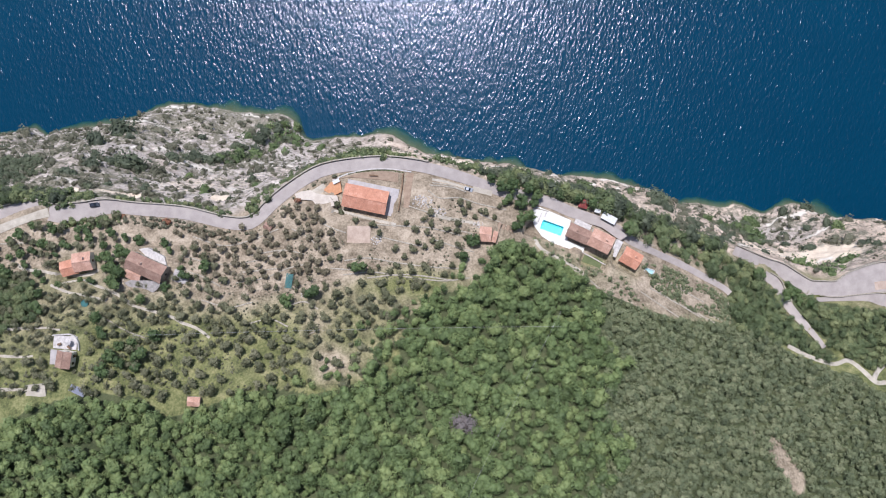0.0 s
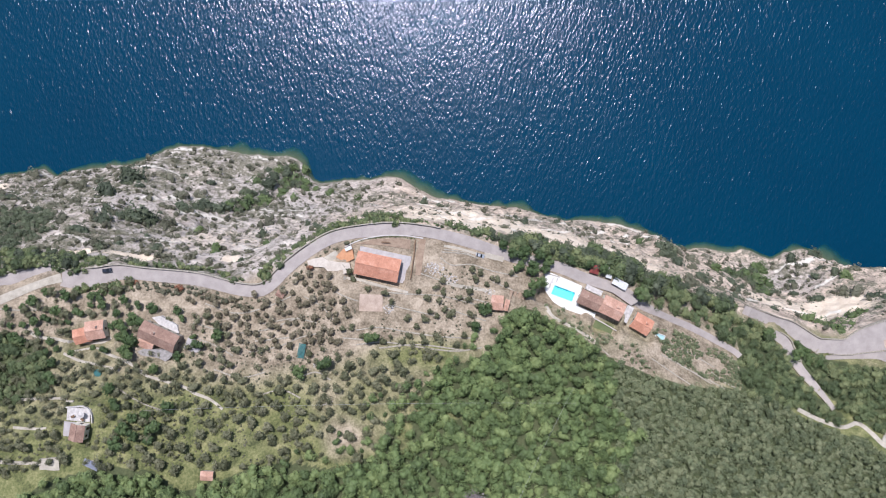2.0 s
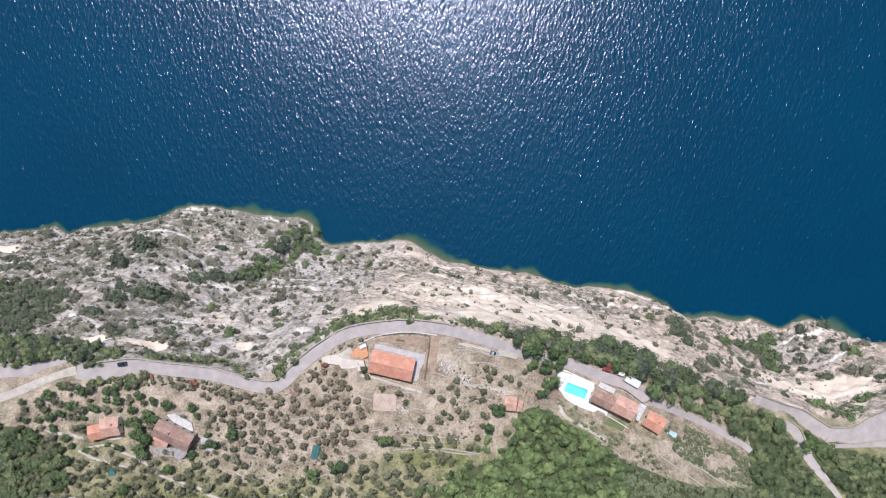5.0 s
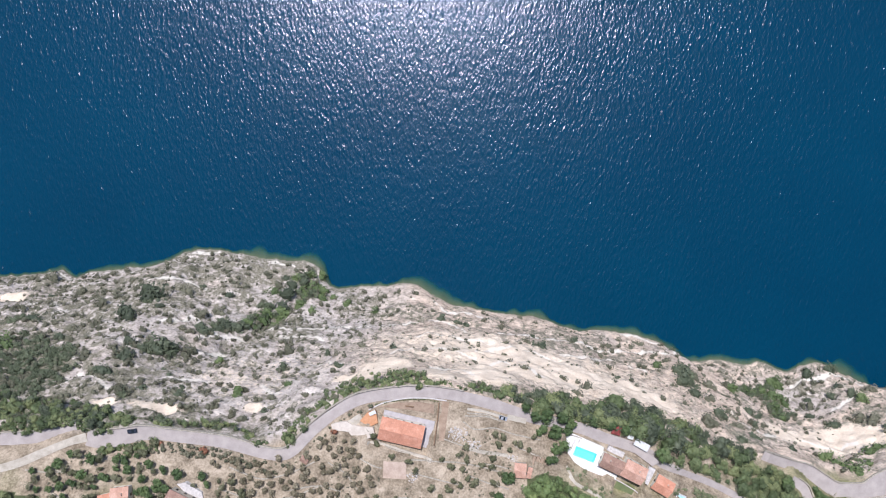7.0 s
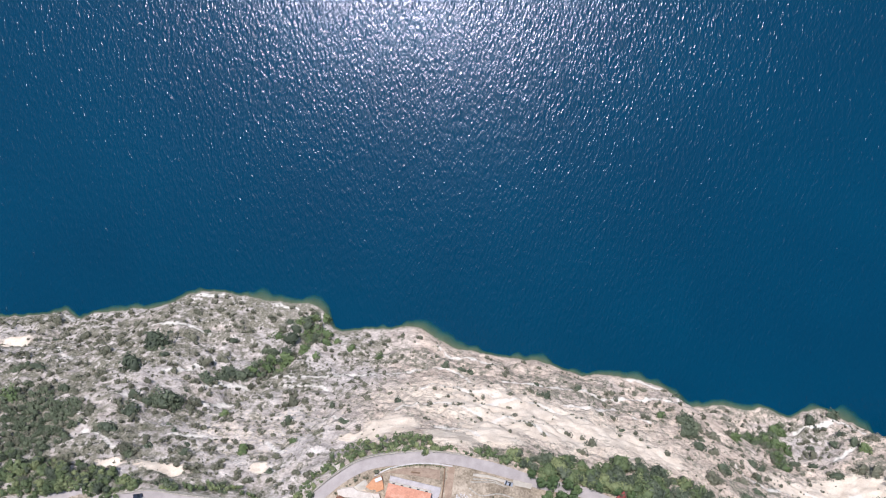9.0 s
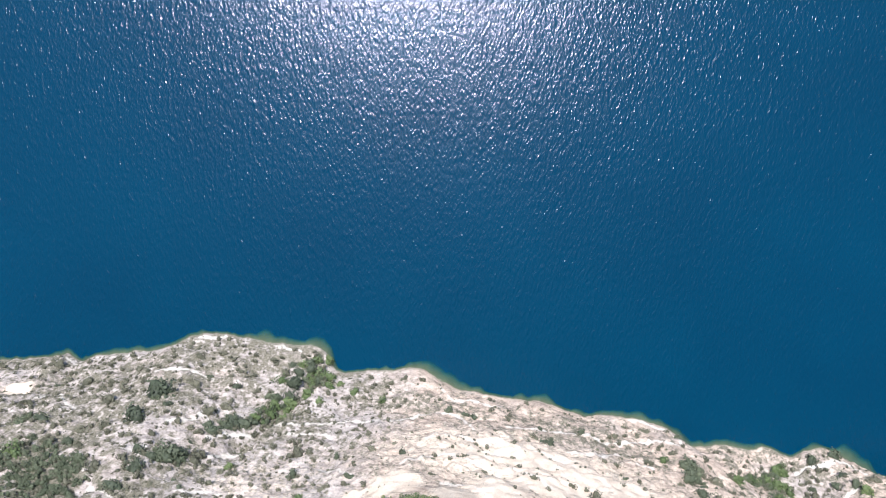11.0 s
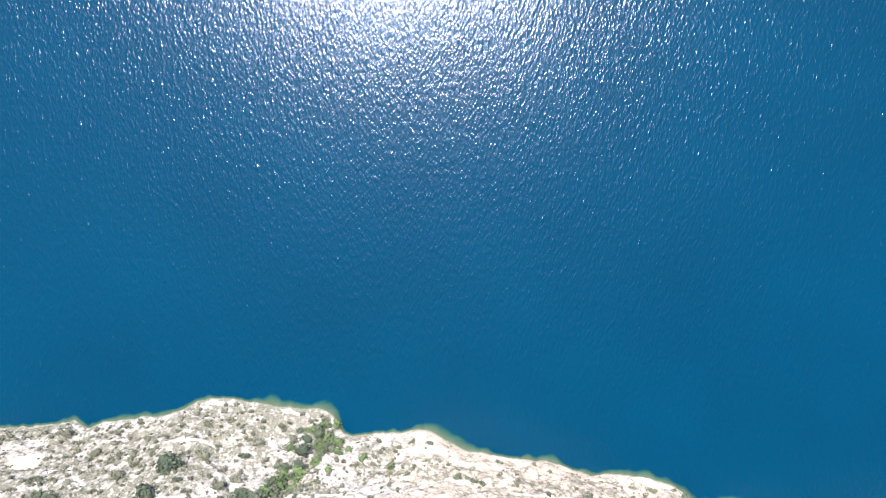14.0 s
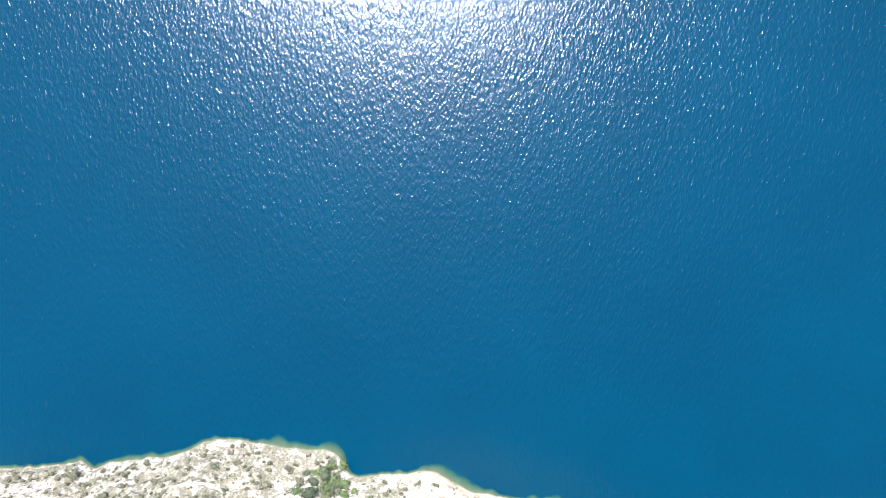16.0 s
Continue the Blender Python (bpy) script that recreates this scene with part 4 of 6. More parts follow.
# the large house below the bend, with its patio and pale terrace
gable_house("house", -41.8, 18.9, 153.0, -12.2, 18.9, 9.6, 3.3, 1.5, PLASTER, ROOF_NEW, "long plastered house with an orange pantile roof")
c12, s12 = math.cos(radians(-12.2)), math.sin(radians(-12.2))
flat_slab("terrace", [(-41.8 + u * c12 - v * s12, 18.9 + u * s12 + v * c12) for u, v in ((-9.8, 5.0), (9.6, 5.0), (9.6, -5.2), (13.6, -5.2), (13.6, 7.3), (-9.8, 7.3))],
          153.12, 0.6, GREY_PAVING, "pale grey paving round two sides of the house", "terrace")
flat_slab("patio", [(-60.8, 23.2), (-57.5, 26.8), (-53.6, 28.0), (-52.6, 22.4), (-56.5, 20.6)], None, 1.2, TERRACOTTA, "terracotta-tiled patio at the house", "patio")
flat_slab("patio", [(-73.5, 21.6), (-70.5, 22.6), (-66.5, 23.2), (-64.1, 21.7), (-59.9, 21.0), (-54.5, 20.6), (-53.6, 16.4), (-59.1, 15.4), (-62.8, 15.2), (-65.7, 18.6), (-72.5, 19.2)], None, 1.6, PALE_GRAVEL, "pale gravel forecourt at the house", "patio")
flat_slab("bare_plot", rect(-44.4, 3.2, 10.2, 7.4, -2), 159.42, 0.5, PINK_EARTH, "bare levelled plot of pinkish earth", "plot")
flat_slab("yard", [(-54.6, 28.2), (-44.5, 31), (-34, 31.5), (-27.4, 30.6), (-27.6, 26.4), (-40, 28.2), (-50, 29)], 151.98, 0.5, EARTH, "brown bare-earth yard behind the house", "yard")
line, z = draped([(-22.5, 31), (-23.5, 24), (-24.5, 15)], 1.0)
ribbon("footpath", line, z, 3.6, EARTH, 0.1, 0.5, "brown earth track beside the garden wall", "path")
line, z = draped([(-57, 27.8), (-50, 30.8), (-40, 32.7), (-30, 32.6), (-22, 31.4)], 0.8)
stone_wall(line, z, 0.45, 0.55, "low pale garden wall between yard and road", "garden_wall", LIME_PAVING)
bench = thing("garden_bench", pose(-38.5, 29.6, 152.0, 0, 0, -6), "dark garden bench on the lawn behind the house", "bench")
part("seat", boxed(-2.0, 2.0, -0.3, 0.3, 0.4, 0.5), WOOD, bench)
for bx in (-1.7, 1.7):
    part("leg", boxed(bx - 0.08, bx + 0.08, -0.28, 0.28, 0.0, 0.4), WOOD, bench)
shelter = thing("garden_shelter", pose(-55.0, 27.0, 152.6, 0, 0, 25), "small pale garden shelter beside the patio", "shelter")
part("roof", boxed(-1.6, 1.6, -0.8, 0.8, 2.1, 2.25, 0.03), WHITE_PAINT, shelter)
for sx in (-1.4, 1.4):
    for sy in (-0.65, 0.65):
        part("post", boxed(sx - 0.06, sx + 0.06, sy - 0.06, sy + 0.06, -0.3, 2.1), WOOD, shelter)

# the villa with the pool
gable_house("villa_wing", 54.0, 2.6, 140.6, -25, 10.0, 5.8, 4.6, 1.1, PLASTER, ROOF_OLD, "plastered villa wing with a weathered brown pantile roof", "villa", chimney=(-1.5, 1.2))
gable_house("villa", 63.9, -0.8, 140.6, -26.6, 9.8, 7.6, 4.9, 1.4, PLASTER, ROOF_PINK, "plastered villa with a faded orange pantile roof", "villa", chimney=(2.0, 1.6))
gable_house("annexe", 78.8, -8.8, 137.6, -30.5, 8.3, 6.8, 2.8, 1.2, PLASTER, ROOF_NEW, "small annexe with a bright orange pantile roof", "annexe", chimney=(1.5, 1.6))
POOL_RECT = rect(42.3, 5.6, 10.2, 4.4, -20.5)
flat_slab("pool_terrace", [(33.1, 15.7), (37.0, 15.1), (50.9, 9.0), (50.5, 6.3), (49.7, 3.4), (49.4, -0.3), (53.5, -2.2), (57.3, -3.6), (56.5, -6.0), (48.9, -3.8), (42.2, -1.3), (37.6, 1.7), (34.3, 6.4), (32.6, 11.5)], 141.5, 2.4,
          PALE_PAVING, "bright white paved pool terrace", "terrace", hole=POOL_RECT)
pool = thing("swimming_pool", pose(42.3, 5.6, 141.5, 0, 0, -20.5), "turquoise swimming pool set in a white terrace", "pool")
basin = bmesh.new()
box(basin, -5.1, 5.1, -2.2, 2.2, -1.55, -1.4)
for s in (-1, 1):
    box(basin, -5.1, 5.1, min(s * 2.2, s * 2.08), max(s * 2.2, s * 2.08), -1.4, -0.02)
    box(basin, min(s * 5.1, s * 4.98), max(s * 5.1, s * 4.98), -2.08, 2.08, -1.4, -0.02)
part("basin", basin, POOL_TILE, pool, "turquoise tiled basin")
pw = part("pool_water", boxed(-4.97, 4.97, -2.07, 2.07, -0.28, -0.14), POOL_WATER, pool, "clear still pool water")
pw.visible_shadow = False
flat_slab("driveway", [(30.5, 18.6), (44, 15.5), (57, 12.4), (70, 7.6), (78, 1.6), (74.5, -0.6), (66, 5.6), (53, 9.6), (43, 12.6), (33, 16.4)], 137.95, 0.9, ASPHALT, "grey asphalt driveway above the villa", "driveway")
flat_slab("terrace", rect(56.6, 7.0, 8.0, 2.4, -25), 141.2, 1.6, LIME_PAVING, "pale paved terrace behind the villa", "terrace")
flat_slab("terrace", rect(72.0, -4.2, 3.2, 8.0, -26), 140.5, 2.0, LIME_PAVING, "pale paved terrace at the villa gable", "terrace")
line, z = draped([(56.6, -6.0), (61.6, -8.7), (66.6, -11.7)], 0.8)
stone_wall(line, z, 0.7, 0.45, "low white garden wall above the lawn", "garden_wall", LIME_PAVING)
flat_slab("lawn", rect(61.0, -10.2, 9.0, 3.6, -22), 140.12, 0.4, surface("lawn_grass", (0.1, 0.128, 0.055), (0.16, 0.18, 0.085), 0.6, 0.95, 0.3, 0.03), "small mown green lawn", "lawn")


def canopy(name, x, y, z, deg, length, width, high, material, label, tent=0.0):
    c = thing(name, pose(x, y, z, 0, 0, deg), label, "shelter")
    bm = bmesh.new()
    base = [bm.verts.new((sx * length / 2, sy * width / 2, high)) for sx, sy in ((-1, -1), (1, -1), (1, 1), (-1, 1))]
    under = [bm.verts.new((sx * length / 2, sy * width / 2, high - 0.15)) for sx, sy in ((-1, -1), (1, -1), (1, 1), (-1, 1))]
    tip = bm.verts.new((0, 0, high + max(tent, 0.04)))
    for i in range(4):
        bm.faces.new((base[i], base[(i + 1) % 4], tip))
        bm.faces.new((base[i], under[i], under[(i + 1) % 4], base[(i + 1) % 4]))
    bm.faces.new(under)
    part("roof", bm, material, c)
    for sx in (-1, 1):
        for sy in (-1, 1):
            px, py = sx * (length / 2 - 0.15), sy * (width / 2 - 0.15)
            part("post", boxed(px - 0.07, px + 0.07, py - 0.07, py + 0.07, -0.6, high - 0.15), WOOD, c)
    return c


canopy("gazebo", 57.2, 16.6, 137.6, -15, 4.2, 4.2, 2.4, RED_CLOTH, "dark red pyramid gazebo beside the driveway", 1.1)
canopy("carport", 64.3, 14.8, 136.9, -16, 2.8, 5.0, 2.3, WHITE_PAINT, "white flat-roofed carport among trees")
canopy("carport", 69.0, 9.8, 137.2, -29, 7.2, 3.4, 2.4, WHITE_PAINT, "long white flat-roofed carport beside the driveway")
plunge = thing("plunge_pool", pose(87.8, -15.2, max(float(land(86, -14.4)), float(land(89.6, -16))) + 0.1, 0, 0, -21), "small pale plunge pool beside the annexe", "pool")
rim = bmesh.new()
for s in (-1, 1):
    box(rim, -2.3, 2.3, min(s * 1.4, s * 1.1), max(s * 1.4, s * 1.1), -1.2, 0.25)
    box(rim, min(s * 2.3, s * 2.0), max(s * 2.3, s * 2.0), -1.1, 1.1, -1.2, 0.25)
part("rim", rim, WHITE_PAINT, plunge)
part("floor", boxed(-2.0, 2.0, -1.1, 1.1, -1.2, -0.3), PALE_TILE, plunge, "pale turquoise floor")

# houses on the terraces inland
gable_house("farmhouse", -162.4, -7.4, 164.5, 8, 7.4, 7.2, 3.2, 1.2, PLASTER, ROOF_PINK, "old farmhouse with a faded pink pantile roof", chimney=(1.0, 1.5))
gable_house("farmhouse_wing", -168.6, -9.9, 164.5, 14, 6.6, 5.8, 2.5, 1.0, PLASTER, ROOF_NEW, "farmhouse wing with an orange pantile roof", openings=False)
gable_house("stone_farmhouse", -133.8, -9.9, 165.3, -24.6, 16.0, 7.0, 4.6, 1.5, RUBBLE, ROOF_OLD, "stone farmhouse with a weathered patched pantile roof", chimney=(-2.0, 1.0))
gable_house("farmhouse_extension", -139.6, -12.6, 165.3, -24.6, 6.4, 5.4, 3.0, 0.9, RUBBLE, ROOF_PINK, "low farmhouse extension with a faded patched roof", "house", 0.3, False)
flat_slab("terrace", [(-143.6, -16.4), (-141.0, -15.4), (-131.0, -15.8), (-127.6, -17.2), (-129.6, -19.6), (-132.4, -21.6), (-141.9, -18.3)], None, 2.4, OLD_PAVING, "grey paved terrace below the stone farmhouse", "terrace")
flat_slab("yard", [(-138.5, -2.2), (-134.8, -1.6), (-127.5, -5.6), (-126.6, -9.0), (-128.6, -9.2), (-135.1, -5.6)], 166.0, 2.6, LIME_PAVING, "bright pale gravel yard above the stone farmhouse", "yard")
flat_slab("terrace", rect(-120.0, -14.5, 7.0, 5.0, -24), None, 1.6, GREY_PAVING, "grey paved yard beside the stone farmhouse", "terrace")
gable_house("cottage", -159.0, -45.9, 182.8, 80, 6.0, 5.2, 4.0, 0.9, PLASTER, ROOF_OLD, "tall narrow cottage with a brown pantile roof")
flat_slab("terrace", rect(-160.5, -39.6, 9.6, 5.4, -5), 183.1, 1.4, LIME_PAVING, "bright worn paved terrace above the cottage", "terrace")
flat_slab("terrace", rect(-164.6, -45.6, 4.6, 6.0, -5), 183.0, 1.4, GREY_PAVING, "grey paved terrace beside the cottage", "terrace")
gable_house("hut", -106.2, -62.7, 185.6, -3, 4.6, 3.2, 1.9, 0.4, RUBBLE, ROOF_PINK, "small stone hut with a faded pink roof", "hut", 0.3, False)
gable_house("shed", 11.0, 2.8, 153.2, -5, 4.8, 6.0, 2.6, 0.6, RUBBLE, ROOF_PINK, "stone garden shed with a faded red roof", "shed", 0.3, False)
gable_house("lean_to", 15.2, 1.6, 153.2, -14, 1.8, 4.8, 1.9, 0.25, RUBBLE, ROOF_PINK, "narrow lean-to with a pinkish tiled roof", "shed", 0.15, False)
gable_house("roadside_hut", -84.5, 7.0, 157.2, -31, 3.2, 2.4, 1.9, 0.4, RUBBLE, ROOF_OLD, "tiny roadside hut with a red tiled roof", "hut", 0.25, False)
barn = thing("open_barn", pose(-151.6, -57.6, 187.6, 0, 0, -25), "open shelter with a blue-grey sheet metal roof", "shelter")
part("roof", boxed(-3.2, 3.2, -1.4, 1.4, 2.2, 2.32), SHEET_METAL, barn)
for sx in (-2.9, 2.9):
    for sy in (-1.2, 1.2):
        part("post", boxed(sx - 0.08, sx + 0.08, sy - 0.08, sy + 0.08, -1.0, 2.2), WOOD, barn)
flat_slab("yard", rect(-168.0, -57.5, 8, 5, 5), None, 1.2, GRAVEL, "pale gravel yard between trees", "yard")


def round_pool(x, y, z, radius, label):
    t = thing("paddling_pool", pose(x, y, z), label, "pool")
    bm = bmesh.new()
    bmesh.ops.create_cone(bm, cap_ends=True, segments=24, radius1=radius, radius2=radius, depth=0.9)
    bmesh.ops.translate(bm, verts=bm.verts, vec=(0, 0, 0.25))
    top = [f for f in bm.faces if f.normal.z > 0.9]
    made = bmesh.ops.inset_region(bm, faces=top, thickness=0.12)
    bmesh.ops.translate(bm, verts=list({v for f in top for v in f.verts}), vec=(0, 0, -0.15))
    part("shell", bm, TEAL, t)
    return t


round_pool(-158.1, -24.7, float(land(-158.1, -24.7)), 1.6, "round teal garden pool on a terrace")
frame_thing = thing("net_cage", pose(-72.9, -16.3, float(land(-72.9, -16.3)), 0, 0, -10), "teal netted garden enclosure between olive trees", "enclosure")
net = bmesh.new()
for i in range(13):
    box(net, -1.5, 1.5, -3.1 + i * 0.48, -3.1 + i * 0.48 + 0.4, 1.6 + 0.07 * (i % 2), 1.66 + 0.07 * (i % 2))
part("netting", net, TEAL, frame_thing, "teal slatted netting")
for sx in (-1.4, 1.4):
    for sy in (-3.0, 0, 3.0):
        part("post", boxed(sx - 0.05, sx + 0.05, sy - 0.05, sy + 0.05, -0.6, 1.6), WOOD, frame_thing)


# ---- cars ----
def car(x, y, z, deg, paint, label, length=4.2, wide=1.75):
    c = thing("car", pose(x, y, z, 0, 0, deg), label, "car", "parked cars")
    body = bmesh.new()
    prof = [(-0.5, 0.32), (-0.5, 0.78), (-0.44, 0.88), (-0.2, 0.93), (0.28, 0.9), (0.47, 0.76), (0.5, 0.6), (0.5, 0.32)]
    a = [body.verts.new((px * length, -wide / 2, pz)) for px, pz in prof]
    b = [body.verts.new((px * length, wide / 2, pz)) for px, pz in prof]
    body.faces.new(a)
    body.faces.new(b[::-1])
    for i in range(len(prof)):
        body.faces.new((a[i], b[i], b[(i + 1) % len(prof)], a[(i + 1) % len(prof)]))
    part("body", body, paint, c)
    cab = bmesh.new()
    prof = [(-0.42, 0.9), (-0.33, 1.36), (-0.28, 1.42), (0.02, 1.44), (0.07, 1.4), (0.24, 0.92)]
    a = [cab.verts.new((px * length, (-wide / 2 + 0.06) if pz < 1 else (-wide / 2 + 0.22), pz)) for px, pz in prof]
    b = [cab.verts.new((v.co.x, -v.co.y, v.co.z)) for v in a]
    cab.faces.new(a)
    cab.faces.new(b[::-1])
    for i in range(len(prof)):
        cab.faces.new((a[i], b[i], b[(i + 1) % len(prof)], a[(i + 1) % len(prof)]))
    part("windows", cab, DARK_GLASS, c, "dark tinted car windows")
    part("roof", boxed(-0.285 * length, 0.025 * length, -wide / 2 + 0.24, wide / 2 - 0.24, 1.43, 1.47, 0.01), paint, c)
    for wx in (-0.31, 0.32):
        for s in (-1, 1):
            bm = bmesh.new()
            bmesh.ops.create_cone(bm, cap_ends=True, segments=14, radius1=0.32, radius2=0.32, depth=0.2)
            bmesh.ops.rotate(bm, verts=bm.verts, matrix=Matrix.Rotation(math.pi / 2, 3, "X"))
            w = part("wheel", bm, RUBBER, c)
            w.location = (wx * length, s * (wide / 2 - 0.08), 0.32)
            rb = bmesh.new()
            bmesh.ops.create_cone(rb, cap_ends=True, segments=12, radius1=0.2, radius2=0.2, depth=0.22)
            bmesh.ops.rotate(rb, verts=rb.verts, matrix=Matrix.Rotation(math.pi / 2, 3, "X"))
            part("rim", rb, SHEET_METAL, w)
    for s in (-1, 1):
        part("headlight", boxed(0.478 * length, 0.5 * length, min(s * 0.5, s * 0.8), max(s * 0.5, s * 0.8), 0.6, 0.72), WHITE_PAINT, c)
    return c


RUBBER = surface("tyre", (0.015, 0.015, 0.015), (0.03, 0.03, 0.03), 3.0, 0.9, 0.1, 0.01)
CAR_DARK = surface("dark_car_paint", (0.018, 0.022, 0.035), (0.03, 0.035, 0.05), 1.0, 0.3, 0.0)
CAR_SILVER = surface("silver_car_paint", (0.42, 0.43, 0.46), (0.52, 0.53, 0.56), 1.0, 0.3, 0.0, metal=0.4)


def road_height(x, y, name="road"):
    line, z, _ = ROADS[name]
    return float(z[((line[:, 0] - x) ** 2 + (line[:, 1] - y) ** 2).argmin()])


car(-163.2, 17.7, road_height(-163.2, 17.7) + 0.02, 8, CAR_DARK, "dark blue car at the road edge beside the parapet", 4.2)
car(3.9, 23.4, float(land(3.9, 23.4)) + 0.12, -16, CAR_SILVER, "small silver-grey car parked on a pale track", 3.9)
car(51.2, 14.6, 137.97, -12, CAR_SILVER, "silver car parked on the grey driveway", 4.3)


# ---- heaps, beds and garden clutter ----
def heap(x, y, radius, count, seed, label):
    """Broken pale stones tipped on the ground, as one pile."""
    rng = random.Random(seed)
    t = thing("rubble_heap", pose(x, y, float(land(x, y))), label, "rubble", "rubble heaps")
    for _ in range(count):
        a, d = rng.uniform(0, 6.283), radius * rng.random() ** 0.7
        px, py = d * math.cos(a) * 1.5, d * math.sin(a)
        s = rng.uniform(0.15, 0.5)
        stone = new("stone", STONE_MESHES[rng.randrange(4)])
        stone.parent = t
        stone.matrix_basis = pose(px, py, float(land(x + px, y + py)) - float(land(x, y)) + s * 0.25, rng.uniform(0, 90), rng.uniform(0, 90), rng.uniform(0, 90)) @ Matrix.Scale(s, 4)


STONE_MESHES = []
for k in range(4):
    bm = bmesh.new()
    bmesh.ops.create_cube(bm, size=1.0)
    for vert in bm.verts:
        vert.co *= 0.75 + 0.5 * lattice(np.array([vert.co.x * 3.1 + k * 7.7]), np.array([vert.co.y * 2.3 + vert.co.z * 5.1]), 95)[0]
    me = bpy.data.meshes.new("stone")
    bm.to_mesh(me)
    bm.free()
    me.materials.append(LIME_PAVING)
    STONE_MESHES.append(me)

heap(-16.5, 17.6, 3.2, 120, 1, "heap of pale broken stones on a terrace")
heap(8.0, 7.2, 1.6, 40, 2, "heap of pale broken stones beside the shed")
heap(-36.5, 0.5, 1.8, 45, 3, "heap of pale broken stones beside the bare plot")
heap(-10, 13, 2.4, 70, 4, "heap of pale broken stones on a terrace")
heap(-66, -22, 1.4, 25, 5, "heap of pale broken stones between olive trees")
for i in range(4):
    bx, by = 17.2 + 1.9 * i, 6.2 - 0.7 * i
    bed = thing("vegetable_bed", pose(bx, by, float(land(bx, by)), 0, 0, -18), "raised vegetable bed of brown earth beside the shed", "garden bed", "vegetable beds")
    part("soil", boxed(-0.6, 0.6, -1.9, 1.9, -0.5, 0.22), EARTH, bed)
    for s in (-1, 1):
        part("board", boxed(min(s * 0.6, s * 0.68), max(s * 0.6, s * 0.68), -1.95, 1.95, -0.5, 0.3), WOOD, bed)


def parasol(x, y, z, cloth, label):
    t = thing("parasol", pose(x, y, z), label, "parasol", "parasols")
    bm = bmesh.new()
    bmesh.ops.create_cone(bm, cap_ends=False, segments=8, radius1=1.35, radius2=0.03, depth=0.5)
    bmesh.ops.translate(bm, verts=bm.verts, vec=(0, 0, 2.35))
    bmesh.ops.solidify(bm, geom=bm.faces[:], thickness=0.03)
    part("canopy", bm, cloth, t)
    pb = bmesh.new()
    bmesh.ops.create_cone(pb, cap_ends=True, segments=8, radius1=0.04, radius2=0.04, depth=2.5)
    bmesh.ops.translate(pb, verts=pb.verts, vec=(0, 0, 1.25))
    part("pole", pb, WOOD, t)


def garden_table(x, y, z, deg):
    t = thing("garden_table", pose(x, y, z, 0, 0, deg), "brown timber garden table on the terrace", "table", "garden tables")
    part("tabletop", boxed(-0.8, 0.8, -0.45, 0.45, 0.7, 0.75), WOOD, t)
    for sx in (-0.7, 0.7):
        for sy in (-0.36, 0.36):
            part("leg", boxed(sx - 0.04, sx + 0.04, sy - 0.04, sy + 0.04, 0, 0.7), WOOD, t)


def sun_lounger(x, y, z, deg):
    t = thing("sun_lounger", pose(x, y, z, 0, 0, deg), "pale sun lounger on the white pool terrace", "lounger", "sun loungers")
    part("mattress", boxed(-0.95, 0.35, -0.32, 0.32, 0.3, 0.38, 0.02), LIME_PAVING, t)
    b = part("backrest", boxed(0.0, 0.65, -0.32, 0.32, 0.0, 0.08, 0.02), LIME_PAVING, t)
    b.location, b.rotation_euler.y = (0.36, 0, 0.31), radians(-35)
    for sx in (-0.8, 0.3):
        for sy in (-0.26, 0.26):
            part("leg", boxed(sx - 0.03, sx + 0.03, sy - 0.03, sy + 0.03, 0, 0.3), WOOD, t)


garden_table(-162.5, -40.2, 183.1, 20)
parasol(-158.2, -39.2, 183.1, LIME_PAVING, "closed pale parasol on the cottage terrace")
garden_table(-158.6, -41.5, 183.1, -40)
for lx, ly in ((36.2, 9.4), (37.3, 11.6), (39.4, 11.8)):
    sun_lounger(lx, ly, 141.5, -110)
line, z = draped([(-165.5, -36.6), (-158, -36.4), (-155.2, -39), (-154.8, -43)], 0.8)
stone_wall(line, z, 1.0, 0.4, "pale curved garden wall round the cottage terrace", "garden_wall", LIME_PAVING)


